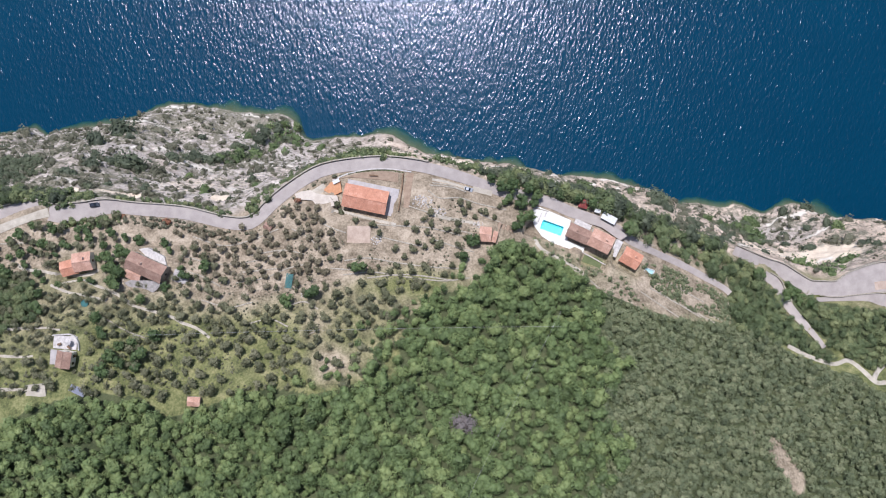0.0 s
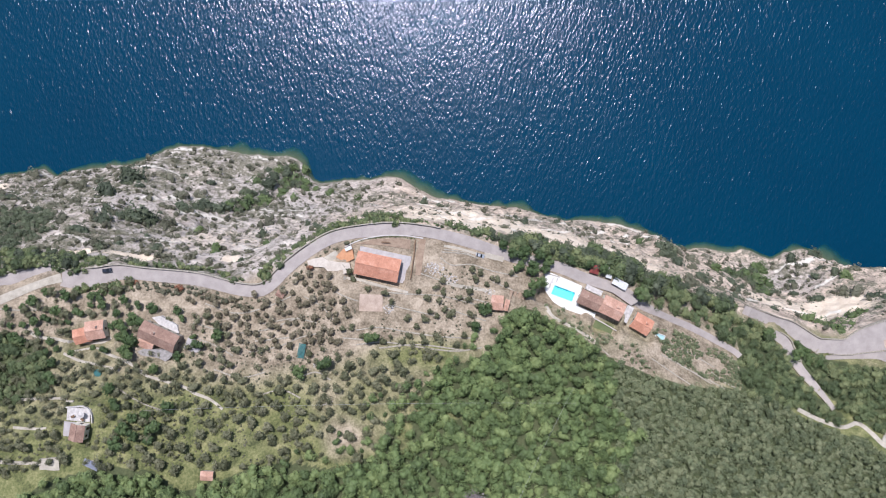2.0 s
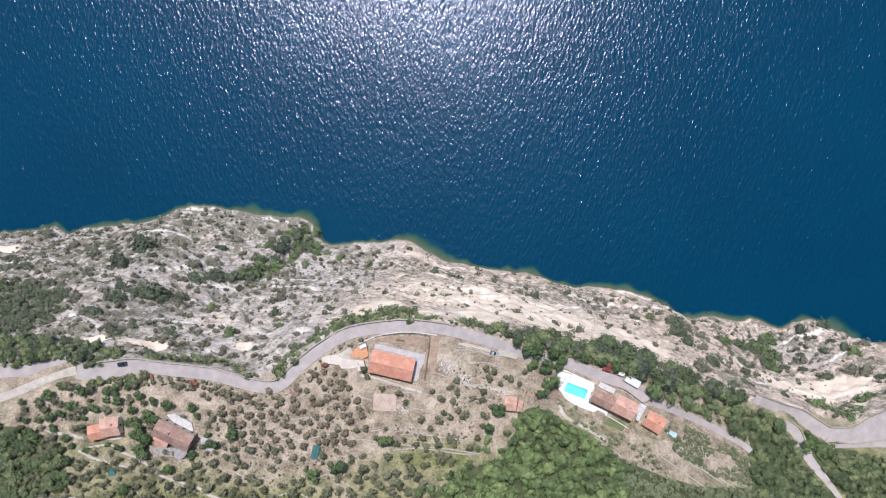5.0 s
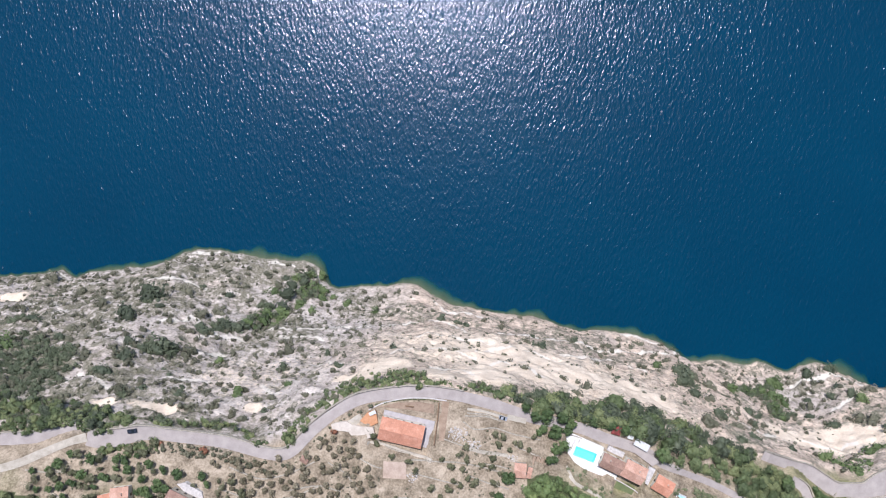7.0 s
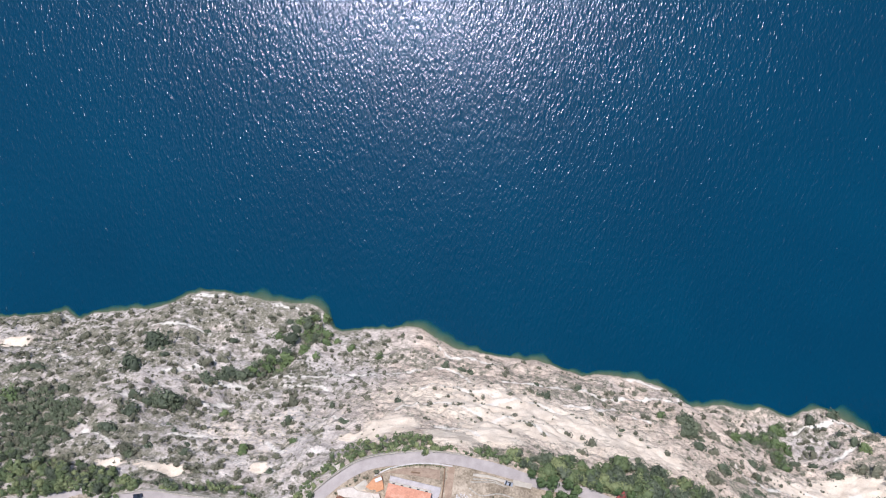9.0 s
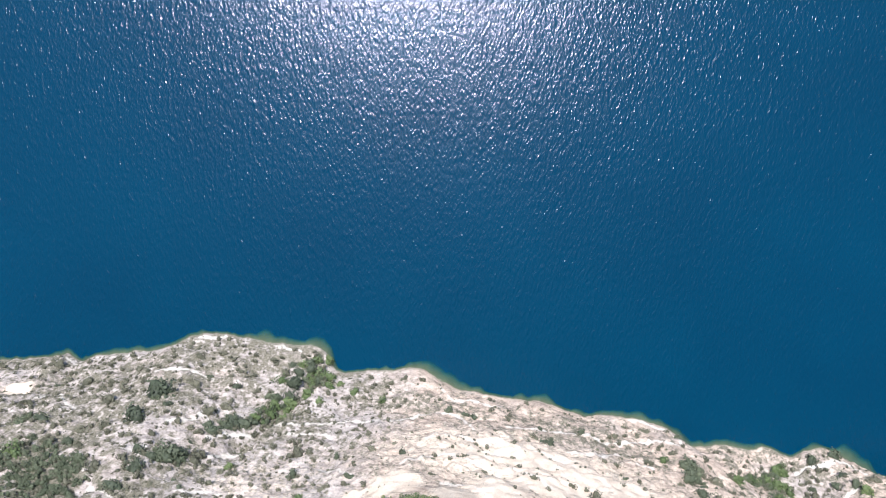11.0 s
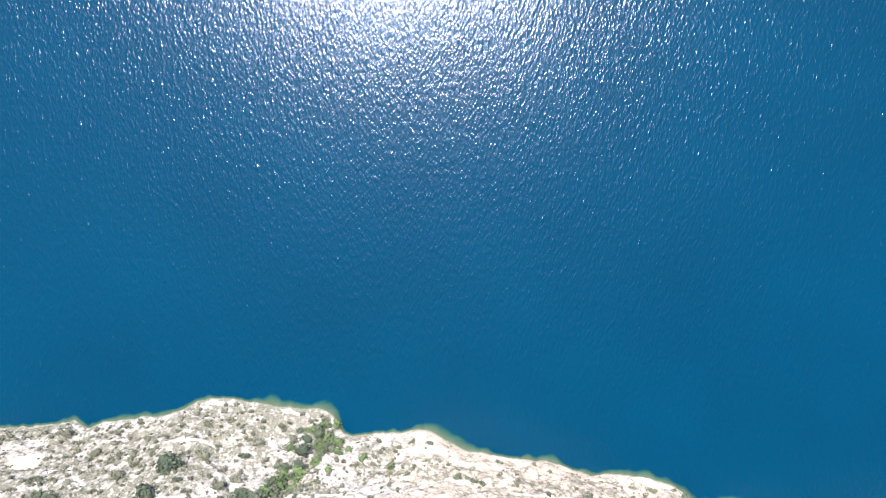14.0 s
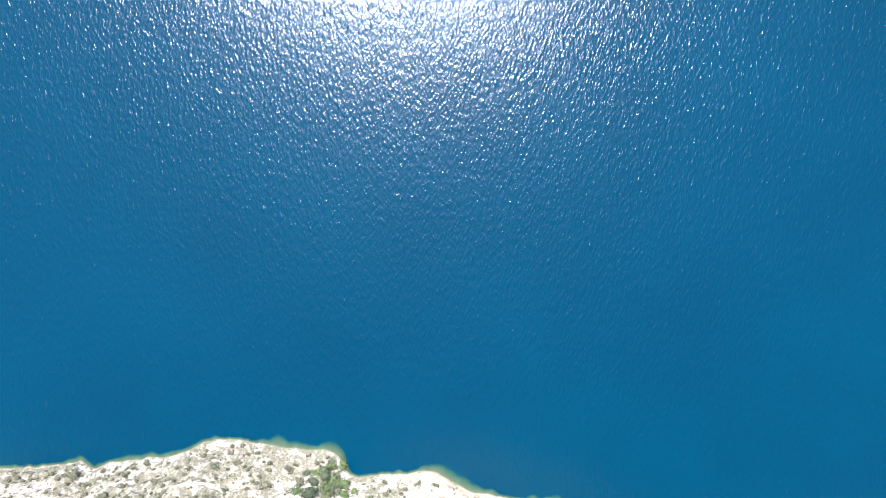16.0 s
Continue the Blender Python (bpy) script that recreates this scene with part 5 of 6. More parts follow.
# ---- plants ----
def crown(seed, radius, high, base, leaves, leaf, lobes, flat=0.75, core=0.72, droop=0.15, cores=99, small=False):
    """Leaf clumps on the skins of several lobes, round a dark inner body. Returns vertices and faces."""
    rng = np.random.RandomState(seed)
    ang, far = rng.rand(lobes) * 2 * np.pi, np.sqrt(rng.rand(lobes)) * radius * 0.62
    far[0] = 0
    lc = np.stack([far * np.cos(ang), far * np.sin(ang), base + (high - base) * (0.42 + 0.3 * rng.rand(lobes)) - far * 0.25], 1)
    lr = radius * (0.42 + 0.22 * rng.rand(lobes))
    pick = rng.choice(lobes, leaves, p=lr ** 2 / (lr ** 2).sum())
    d = rng.normal(size=(leaves, 3))
    d[:, 2] = np.abs(d[:, 2]) * 1.0 - 0.35 * rng.rand(leaves)
    d /= np.linalg.norm(d, axis=1)[:, None]
    p = lc[pick] + d * (lr[pick] * (0.8 + 0.3 * rng.rand(leaves)))[:, None] * np.array([1, 1, flat])
    nrm = d + rng.normal(size=(leaves, 3)) * 0.34
    nrm[:, 2] += 0.3
    nrm /= np.linalg.norm(nrm, axis=1)[:, None]
    a = np.cross(nrm, rng.normal(size=(leaves, 3)))
    a /= np.linalg.norm(a, axis=1)[:, None]
    b = np.cross(nrm, a)
    s = leaf * (0.6 + 0.8 * rng.rand(leaves))[:, None]
    bend = nrm * s * -droop
    v = np.stack([p + a * s, p + b * s * 0.62 + bend, p - a * s * (0.7 + 0.5 * rng.rand(leaves))[:, None], p - b * s * 0.62 + bend], 1).reshape(-1, 3)
    f = np.arange(leaves * 4).reshape(-1, 4)
    if small:   # leaf sprays of three corners, for woods seen from afar
        v = v.reshape(-1, 4, 3)[:, :3].reshape(-1, 3)
        f = np.arange(leaves * 3).reshape(-1, 3)[:, (0, 1, 2, 0)]
    verts, faces = [v], [f]
    bm = bmesh.new()
    bmesh.ops.create_icosphere(bm, subdivisions=1, radius=1.0)
    ico_v = np.array([q.co for q in bm.verts])
    ico_f = np.array([[q.index for q in t.verts] for t in bm.faces])
    bm.free()
    base_i = len(v)
    for c, r in list(zip(lc, lr))[:cores]:
        verts.append(c + ico_v * r * core * np.array([1, 1, flat]) * (1 + 0.15 * rng.normal(size=(len(ico_v), 1))))
        faces.append(np.hstack([ico_f, ico_f[:, :1]]) + base_i)
        base_i += len(ico_v)
    return np.vstack(verts), np.vstack(faces)


def leafy_mesh(name, pieces, material):
    """One mesh out of many (vertices, faces, tone) pieces."""
    vs, fs, tones, at = [], [], [], 0
    for v, f, tone in pieces:
        vs.append(v)
        fs.append(f + at)
        tones.append(np.full(len(v), tone, np.float32))
        at += len(v)
    v, f = np.vstack(vs), np.vstack(fs)
    tri = f[:, 0] == f[:, 3]
    loops = np.where(tri, 3, 4)
    keep = np.ones(f.shape, bool)
    keep[tri, 3] = False
    me = bpy.data.meshes.new(name)
    me.vertices.add(len(v))
    me.vertices.foreach_set("co", v.astype(np.float32).ravel())
    me.loops.add(int(loops.sum()))
    me.loops.foreach_set("vertex_index", f[keep].astype(np.int32))
    me.polygons.add(len(f))
    me.polygons.foreach_set("loop_start", (np.cumsum(loops) - loops).astype(np.int32))
    me.polygons.foreach_set("loop_total", loops.astype(np.int32))
    me.update(calc_edges=True)
    a = me.attributes.new("tone", "FLOAT", "POINT")
    a.data.foreach_set("value", np.concatenate(tones))
    me.materials.append(material)
    return me


def placed(template, x, y, z, turn, size, tall=1.0):
    v, f = template
    c, s = math.cos(turn), math.sin(turn)
    return np.stack([x + size * (v[:, 0] * c - v[:, 1] * s), y + size * (v[:, 0] * s + v[:, 1] * c), z + size * tall * v[:, 2]], 1), f


def trunk_mesh(name, seed, high, thick, limbs, spread):
    """A tapered trunk that forks into limbs."""
    rng = random.Random(seed)
    bm = bmesh.new()

    def tube(a, b, r0, r1):
        a, b = Vector(a), Vector(b)
        made = bmesh.ops.create_cone(bm, cap_ends=False, segments=6, radius1=r0, radius2=r1, depth=(b - a).length)["verts"]
        m = Matrix.Translation((a + b) / 2) @ (b - a).to_track_quat("Z", "Y").to_matrix().to_4x4()
        bmesh.ops.transform(bm, matrix=m, verts=made)
    fork = (rng.uniform(-0.1, 0.1), rng.uniform(-0.1, 0.1), high * 0.45)
    tube((0, 0, -0.6), fork, thick, thick * 0.7)
    for k in range(limbs):
        a = 6.283 * (k + rng.random() * 0.6) / limbs
        tip = (math.cos(a) * spread, math.sin(a) * spread, high * rng.uniform(0.8, 1.0))
        tube(fork, tip, thick * 0.5, thick * 0.15)
    me = bpy.data.meshes.new(name)
    bm.to_mesh(me)
    bm.free()
    me.materials.append(BARK)
    return me


def tree_kind(name, seeds, crown_args, leaf_mat, trunk_args, label, category, group):
    """Builds one tree of each seed, out of the way; they are moved to their first places when planted."""
    made = []
    for s in seeds:
        t = new(name)
        tagged(t, label, category, group)
        c = new("crown", leafy_mesh("crown", [(*crown(s, *crown_args), 0.0)], leaf_mat))
        c.parent = t
        k = new("trunk", trunk_mesh("trunk", s, *trunk_args))
        k.parent = t
        made.append(t)
    return made


def plant(kinds, places, seed, low, high, sink=0.1):
    rng = random.Random(seed)
    fresh = list(kinds)
    for i, (x, y) in enumerate(places):
        m = pose(x, y, float(land(x, y)) - sink, 0, 0, rng.uniform(0, 360))
        s = rng.uniform(low, high)
        tall = s * rng.uniform(0.85, 1.1)
        src = kinds[i % len(kinds)]
        if src in fresh:
            fresh.remove(src)
            t = src
            t.matrix_basis = m
        else:
            t = copy_thing(src, m)
        t.scale = (s, s, tall)


def plant_more(kinds, places, seed, low, high):
    """Copies of trees that stand already, at further places."""
    rng = random.Random(seed)
    for i, (x, y) in enumerate(places):
        t = copy_thing(kinds[i % len(kinds)], pose(x, y, float(land(x, y)) - 0.1, 0, 0, rng.uniform(0, 360)))
        size = rng.uniform(low, high)
        t.scale = (size, size, size * rng.uniform(0.85, 1.1))


GROVE_UPPER = [(-99, 1), (-96.5, 7), (-90, 3.5), (-84.5, 0.5), (-80, -0.5), (-76, 5), (-81.5, -8.5), (-87.5, -6), (-91.5, -4), (-93.5, -9.5), (-97.5,
    -6), (-76.5, -5), (-72.5, 3), (-70, 5), (-65.5, 2), (-68, -2.5), (-59, -4), (-60.5, -8.5), (-57.5, -12.5), (-56.5, 4.5), (-53.5, -1.5), (-82.5,
    2.5), (-103.5, -2.5), (-108, -0.5), (-112.5, 3), (-116.5, 6.5), (-106.5, -6), (-100, -12), (-94, -14.5), (-90.5, -12), (-83.5, -14.5), (-78, -14),
    (-82.5, -18.5), (-88.5, -20), (-77.5, -10), (-71.5, -6), (-64, -6.5), (-62, 1), (-65, -12), (-68.5, -12)]
GROVE_MIDDLE = [(-95.5, -21.5), (-91, -26), (-84, -26), (-80, -24), (-72.5, -22.5), (-70, -25), (-74, -30.5), (-66, -30.5), (-81, -31.5), (-85.5,
    -35), (-93, -30.5), (-97, -27), (-94.5, -36), (-87, -39.5), (-81.5, -37), (-71, -39.5), (-67, -31.5), (-56.5, -30.5), (-52, -21.5), (-48, -30.5),
    (-53.5, -26), (-41.5, -24), (-38, -23), (-32, -22), (-36.5, -27.5), (-33, -30), (-29.5, -31), (-40, -29.5), (-42, -17), (-34, -17), (-38, -26.5),
    (-27, -27.5), (-29.5, -24), (-78.5, -46), (-77.5, -41.5), (-66, -41.5), (-59, -39.5), (-53.5, -37.5), (-58.5, -46), (-50, -39.5), (-45.5, -37.5),
    (-47, -33)]
GROVE_EAST = [(-17.5, 23), (-13.5, 22), (-11, 20.5), (-5, 20.5), (-7.5, 17), (-3.5, 13.5), (0, 17.5), (4, 16), (9, 13.5), (11.5, 13), (-13, 13),
    (-12.5, 8), (-23.5, 8), (-19.5, 5.5), (-14.5, 4), (-12, 0.5), (-1, 8), (-20.5, -3), (-18.5, -0.5), (-28, -3), (-24, -6.5), (-21.5, -10.5), (-15.5,
    -10.5), (-13.5, -12.5), (-20.5, -12.5), (-10, -2), (-3.5, -10.5), (-8.5, -1), (-1.5, -6), (-6, 5.5), (6.5, 10.5), (2.5, 1.5), (-45.5, 9.5), (-53,
    13.5), (-54.5, 17), (-38, 7.5), (-47, -10), (-52, -6.5), (-38.5, -12.5), (-27.5, -10), (-30, -12.5), (1.5, 13), (15.5, 10.5), (18, 15.5)]
GROVE_WEST = [(-142.5, 8), (-138, 5.5), (-133, 0.5), (-130, 5.5), (-125.5, 9), (-120, 3), (-115.5, -2), (-110.5, -6), (-105.5, -9.5), (-101, -15.5),
    (-102.5, -21.5), (-106.5, -19), (-110, -26), (-123, -22), (-116, -21), (-116.5, -30), (-110.5, -31.5), (-129, -26.5), (-133, -29), (-124, -29),
    (-128, -31), (-135.5, -33.5), (-110.5, -37), (-119, -37), (-99.5, -26), (-97.5, -32.5), (-100.5, -36), (-96, -41.5), (-107.5, -43.5), (-112.5,
    -39), (-119, -42), (-148, -32), (-142.5, -36.5), (-138, -41), (-153, -29.5), (-157, -32), (-143, -43), (-144.5, -47), (-134.5, -42), (-131,
    -47.5), (-127, -51.5), (-133.5, -52.5), (-140, -51.5), (-147, -49)]
GROVE_LOW = [(-185.5, 8.5), (-175, 7), (-163, 10.5), (-156.5, 9.5), (-152.5, 13), (-186, 1), (-177, -0.5), (-165.5, -0.5), (-193, -1.5), (-196, 1),
    (-111, -47.5), (-105, -52), (-117.5, -52), (-122.5, -47.5), (-114.5, -56), (-107.5, -56), (-100, -48), (-91, -43.5), (-87, -48), (-81.5, -50),
    (-72.5, -48), (-67.5, -52.5), (-63, -48), (-96.5, -54), (-99.5, -58.5), (-76.5, -53.5), (-84, -45), (-51.5, -48), (-49.5, -49), (-40.5, -42),
    (-34.5, -48), (-40, -52.5), (-46.5, -56.5), (-162, -55), (-145, -53), (-135.5, -57.5), (-125, -58), (-119, -60), (-129.5, -55.5), (-181.5, -38),
    (-174, -46.5), (-179.5, -51)]
BROAD = [(-43, -10.5), (12, -12), (5.5, 0.5), (1.5, -6.5), (-117.5, -13.5), (-147, -3.5), (-139, 1.5), (-145.5, -12), (-146, -16), (-126, -18.5),
    (-109.5, -9.5), (-134, -23), (-62, -20.5), (-72.5, -24), (78.5, 5), (54, 19.5), (46, 21), (23.5, 23.5), (35.5, 21),
    (61, 17), (-185, -2.5), (-178.5, 7), (-193, 5), (-147, -2), (-149, -8), (167.5, -29), (152, -18.5), (32, 11.5), (25.5,
    6.5), (28, 10.5), (18.5, 24.5), (14.5, 28.5),
    (171, -25.4), (173.5, -28.6), (176, -31.4), (180, -34.4), (174, -33.2), (24, 25), (27.5, 17.6), (31, 23.4), (21.5, 18.4), (33.5, 17.6)]

olives = tree_kind("olive_tree", range(101, 107), (2.0, 3.9, 1.2, 170, 0.34, 7), LEAF_OLIVE, (3.0, 0.2, 5, 1.1),
                   "grey-green olive tree on a dry terrace", "olive tree", "olive grove")
plant(olives, GROVE_MIDDLE, 2, 0.95, 1.3)
plant(olives, GROVE_EAST, 3, 0.7, 1.0)
plant(olives, GROVE_WEST, 4, 0.95, 1.35)
plant(olives, GROVE_LOW, 5, 0.95, 1.35)
broad = tree_kind("broadleaf_tree", range(201, 205), (2.9, 6.2, 1.6, 260, 0.42, 9), LEAF_BROAD, (4.6, 0.26, 5, 1.5),
                  "dark green broadleaf tree near the houses", "tree", "garden trees")
BROAD_WEST = [(-139, -41), (-133.5, -40), (-129, -44), (-137, -47.5), (-141.5, -44.5), (-125, -37), (-147, -36), (-143, -50), (-131, -49), (-150, -30), (-176, -26), (-178, -20)]
plant(broad, BROAD + BROAD_WEST, 6, 0.8, 1.25)
dry_olives = tree_kind("olive_tree", range(111, 115), (1.7, 3.0, 0.7, 130, 0.3, 6), LEAF_OLIVE_DRY, (2.3, 0.15, 4, 0.9),
                       "small brownish olive tree on a dry terrace", "olive tree", "olive grove")
plant(dry_olives, GROVE_UPPER, 1, 0.9, 1.25)
cyp_v, cyp_f = crown(301, 0.9, 7.0, 0.6, 200, 0.32, 6, 3.2)
cypress = new("cypress")
tagged(cypress, "single slim dark cypress at the edge of the wood", "cypress")
for cname, cmesh in (("crown", leafy_mesh("crown", [(cyp_v, cyp_f, 0.0)], LEAF_DARK)), ("trunk", trunk_mesh("trunk", 301, 5.0, 0.15, 2, 0.2))):
    cp = new(cname, cmesh)
    cp.parent = cypress
cypress.matrix_basis = pose(-14.5, -22.5, float(land(-14.5, -22.5)))


def spread(poly, gap, seed, jitter=0.45):
    rng = np.random.RandomState(seed)
    p = np.array(poly)
    gx, gy = np.meshgrid(np.arange(p[:, 0].min(), p[:, 0].max(), gap), np.arange(p[:, 1].min(), p[:, 1].max(), gap * 0.87))
    gx = gx + (np.arange(gx.shape[0])[:, None] % 2) * gap / 2
    x, y = gx.ravel() + rng.uniform(-jitter, jitter, gx.size) * gap, gy.ravel() + rng.uniform(-jitter, jitter, gx.size) * gap
    k = inside(x, y, poly)
    return x[k], y[k], rng


def off_road(x, y, clear=0.8):
    ok = np.ones(len(x), bool)
    for line, _, width in ROADS.values():
        d = (x[:, None] - line[None, ::2, 0]) ** 2 + (y[:, None] - line[None, ::2, 1]) ** 2
        i = d.argmin(1)
        ok &= np.sqrt(d[np.arange(len(i)), i]) > width[::2][i] / 2 + clear
    for cx, cy, hl, hw, deg, _ in PLOTS:
        c, s = math.cos(radians(deg)), math.sin(radians(deg))
        u, v = (x - cx) * c + (y - cy) * s, -(x - cx) * s + (y - cy) * c
        ok &= (abs(u) > hl + 0.3) | (abs(v) > hw + 0.3)
    return ok


wood_kinds = [crown(400 + k, 2.6, 6.2, 0.6, 272, 0.43, 7, core=0.8, cores=3, small=True) for k in range(8)]
heath_kinds = [crown(420 + k, 1.8, 3.8, 0.2, 140, 0.36, 5, core=0.8, cores=2, small=True) for k in range(7)]
rough_kinds = [crown(440 + k, 3.4, 5.6, 0.4, 60, 0.9, 4, core=0.9, small=True) for k in range(4)]


def woodland(name, polys, kinds, material, seed, gap, low, high, label, tone=0.8, flat=0.6, tall=0.98, clear=0.3):
    pieces = []
    for i, poly in enumerate(polys):
        x, y, rng = spread(poly, gap, seed + i)
        k = off_road(x, y, clear)
        for cx, cy, rx, ry in CLEARINGS:
            k &= ((x - cx) / rx) ** 2 + ((y - cy) / ry) ** 2 > 1
        x, y = x[k], y[k]
        z = land(x, y)
        tones = np.clip(0.48 - 0.3 * np.clip((-60 - x) / 90, 0, 1) + tone * fbm(x / 18, y / 18, seed + 5, 3) + rng.normal(size=len(x)) * 0.26, 0, 0.98)
        for a, b, c, t in zip(x, y, z, tones):
            s = low + (high - low) * rng.rand() ** 1.5
            v, f = placed(kinds[rng.randint(len(kinds))], a, b, c - 0.2, rng.uniform(0, 6.28), s, rng.uniform(flat, tall))
            pieces.append((v, f, t))
    return tagged(new(name, leafy_mesh(name, pieces, material)), label, "woodland", kind="stuff")


woodland("hillside_woodland", [WOOD_MAIN], wood_kinds, LEAF_WOOD, 500, 3.1, 0.6, 1.5, "dense green deciduous woodland on the hillside", 0.4, 0.75, 1.3)
woodland("hillside_thicket", [WOOD_HEATH], heath_kinds, LEAF_HEATH, 510, 2.35, 0.6, 1.65, "dense grey-green thicket on the steep hillside", 0.45, 0.65, 1.25)
woodland("woodland_fringe", [WOOD_FRINGE], wood_kinds, LEAF_WOOD, 506, 5.2, 0.5, 1.15, "young green trees along the edge of the wood", 0.5, 0.75, 1.2)
woodland("upper_woodland", [WOOD_FAR], rough_kinds, LEAF_WOOD, 515, 11.0, 1.0, 1.5, "woodland further up the hillside")
woodland("roadside_woodland", [WOOD_WEST, WOOD_EAST, WOOD_ROADS], wood_kinds, LEAF_EDGE, 520, 3.2, 0.55, 1.3,
         "dark green trees crowding along the roads", clear=1.5)
woodland("slope_woodland", [WOOD_SLOPE, WOOD_VILLA], wood_kinds, LEAF_EDGE, 526, 4.5, 0.6, 1.9, "mixed green trees on the slope below the villa", 1.0, clear=2.0)
# trees rooted on the upper part of the face
rng = np.random.RandomState(530)
tx, tv = rng.uniform(-12, 134, 1200), 1 - 0.30 * rng.rand(1200) ** 1.3
ty, tz = cliff(tx, tv)
reach = np.interp(tx, (-12, 0, 40, 70, 100, 116, 134), (0.03, 0.07, 0.12, 0.19, 0.2, 0.12, 0.02))
keep = (1 - tv < reach) & (rng.rand(1200) < 0.27) & off_road(tx, ty, 2.6)
wx, wv = rng.uniform(-262, -166, 420), 1 - 0.16 * rng.rand(420)
wy, wz = cliff(wx, wv)
wkeep = (1 - wv < np.interp(wx, (-262, -225, -200, -166), (0.16, 0.13, 0.1, 0.05))) & off_road(wx, wy, 1.6)
tx, ty, tz = (np.append(p[keep], q[wkeep]) for p, q in ((tx, wx), (ty, wy), (tz, wz)))
pieces, deep = [], []
for a, b, c in zip(tx, ty, tz):
    v, f = placed(wood_kinds[rng.randint(7)], a, b, c - 0.5, rng.rand() * 6.28, (0.5 + 0.95 * rng.rand() ** 1.3) * float(np.interp(a, (-170, 0, 60, 140), (0.9, 1.05, 1.6, 1.5))), rng.uniform(0.85, 1.15))
    (deep if rng.rand() < 0.42 else pieces).append((v, f, rng.rand() * 0.98))
tagged(new("edge_thicket", leafy_mesh("edge_thicket", deep, LEAF_CLIFF_DARK)), "dark grey-green trees hanging over the edge of the rock face", "woodland", kind="stuff")
tagged(new("edge_woodland", leafy_mesh("edge_woodland", pieces, LEAF_EDGE)), "green trees hanging over the edge of the rock face", "woodland", kind="stuff")
dead = new("bare_tree")
tagged(dead, "leafless purple-grey tree within the green wood", "tree")
for dname, dmesh in (("crown", leafy_mesh("crown", [(*crown(555, 5.6, 8.6, 3.0, 620, 0.36, 12, core=0.5), 0.0)], TWIGS)), ("trunk", trunk_mesh("trunk", 555, 6.0, 0.22, 5, 1.6))):
    dp = new(dname, dmesh)
    dp.parent = dead
dead.matrix_basis = pose(0.1, -70.3, float(land(0.1, -70.3)) + 0.6)
tuft_kinds = [crown(620 + k, 0.95, 1.1, 0.0, 26, 0.34, 2, core=0.75, cores=1, small=True) for k in range(6)]
bush_kinds = [crown(600 + k, 1.25, 1.5, 0.0, 80, 0.3, 3, core=0.86, cores=1, small=True) for k in range(6)]
GROVE_SCRUB = [(-205, 5), (-150, 8), (-110, 2), (-96, 2), (-70, 18), (-55, 6), (0, 20), (20, 12), (12, -10), (-20, -24), (-24, -40), (-60, -58),
               (-100, -60), (-160, -58), (-205, -62)]


def bushes(name, spots, seed, low, high, label, material, kinds=None):
    kinds = kinds or bush_kinds
    rng = np.random.RandomState(seed)
    pieces = []
    for x, y, z in spots:
        s = low + (high - low) * rng.rand() ** 1.6
        v, f = placed(kinds[rng.randint(6)], x, y, z - 0.15, rng.rand() * 6.28, s, 0.7 + 0.4 * rng.rand())
        pieces.append((v, f, rng.rand() * 0.98))
    return tagged(new(name, leafy_mesh(name, pieces, material)), label, "shrubs", kind="stuff")


x, y, rng = spread(GROVE_SCRUB, 2.0, 700)
keep = off_road(x, y, 1.0) & (fbm(x / 12, y / 12, 705, 2) > 0.12 - np.clip((-20 - y) / 60, 0, 0.3))
x, y = x[keep], y[keep]
bushes("terrace_scrub", np.stack([x, y, land(x, y)], 1), 701, 0.3, 1.0, "low scrub and tufts between the olive trees", LEAF_SCRUB, tuft_kinds)

# scrub on the rock face
rng = np.random.RandomState(720)
bx, bv = np.append(rng.uniform(-365, 290, 19000), rng.uniform(-330, -70, 5000)), rng.rand(24000)
by, bz = cliff(bx, bv)
west = np.clip((-60 - bx) / 60, 0, 1.2) + 0.3 * np.clip((bx - 90) / 30, 0, 1)
dens = 0.05 + 0.10 * west + (0.30 + 0.35 * west) * np.clip(fbm(bx / 16, bz / 12, 725, 3) + 0.1 * west, 0, 1)
for cx, cz, rx, rz in THICK:
    dens = np.maximum(dens, 0.9 * smooth_blob(bx, bz, cx, cz, rx, rz))
for cx, cz, rx, rz in SAND:
    dens = dens * (1 - 0.9 * smooth_blob(bx, bz, cx, cz, rx, rz))
dens = dens * (1 - 0.45 * smooth_blob(bx, bz, -130, 102, 55, 34))
luck = rng.rand(24000)
spots = np.stack([bx, by, bz], 1)
luck = np.where(off_road(bx, by, 1.6), luck, 0.5)
dens = np.where(luck == 0.5, 0, dens)
bushes("cliff_scrub", spots[(luck < dens * 0.6) & (bz > 3)], 721, 0.65, 2.3, "grey-green scrub clinging to the rock face", LEAF_CLIFF_DRY)
bushes("cliff_tufts", spots[(luck > 1 - 0.24 * np.sqrt(dens)) & (bz > 2)], 723, 0.4, 1.3, "dry tufts and low scrub on the rock face", LEAF_SCRUB, tuft_kinds)
pieces = []
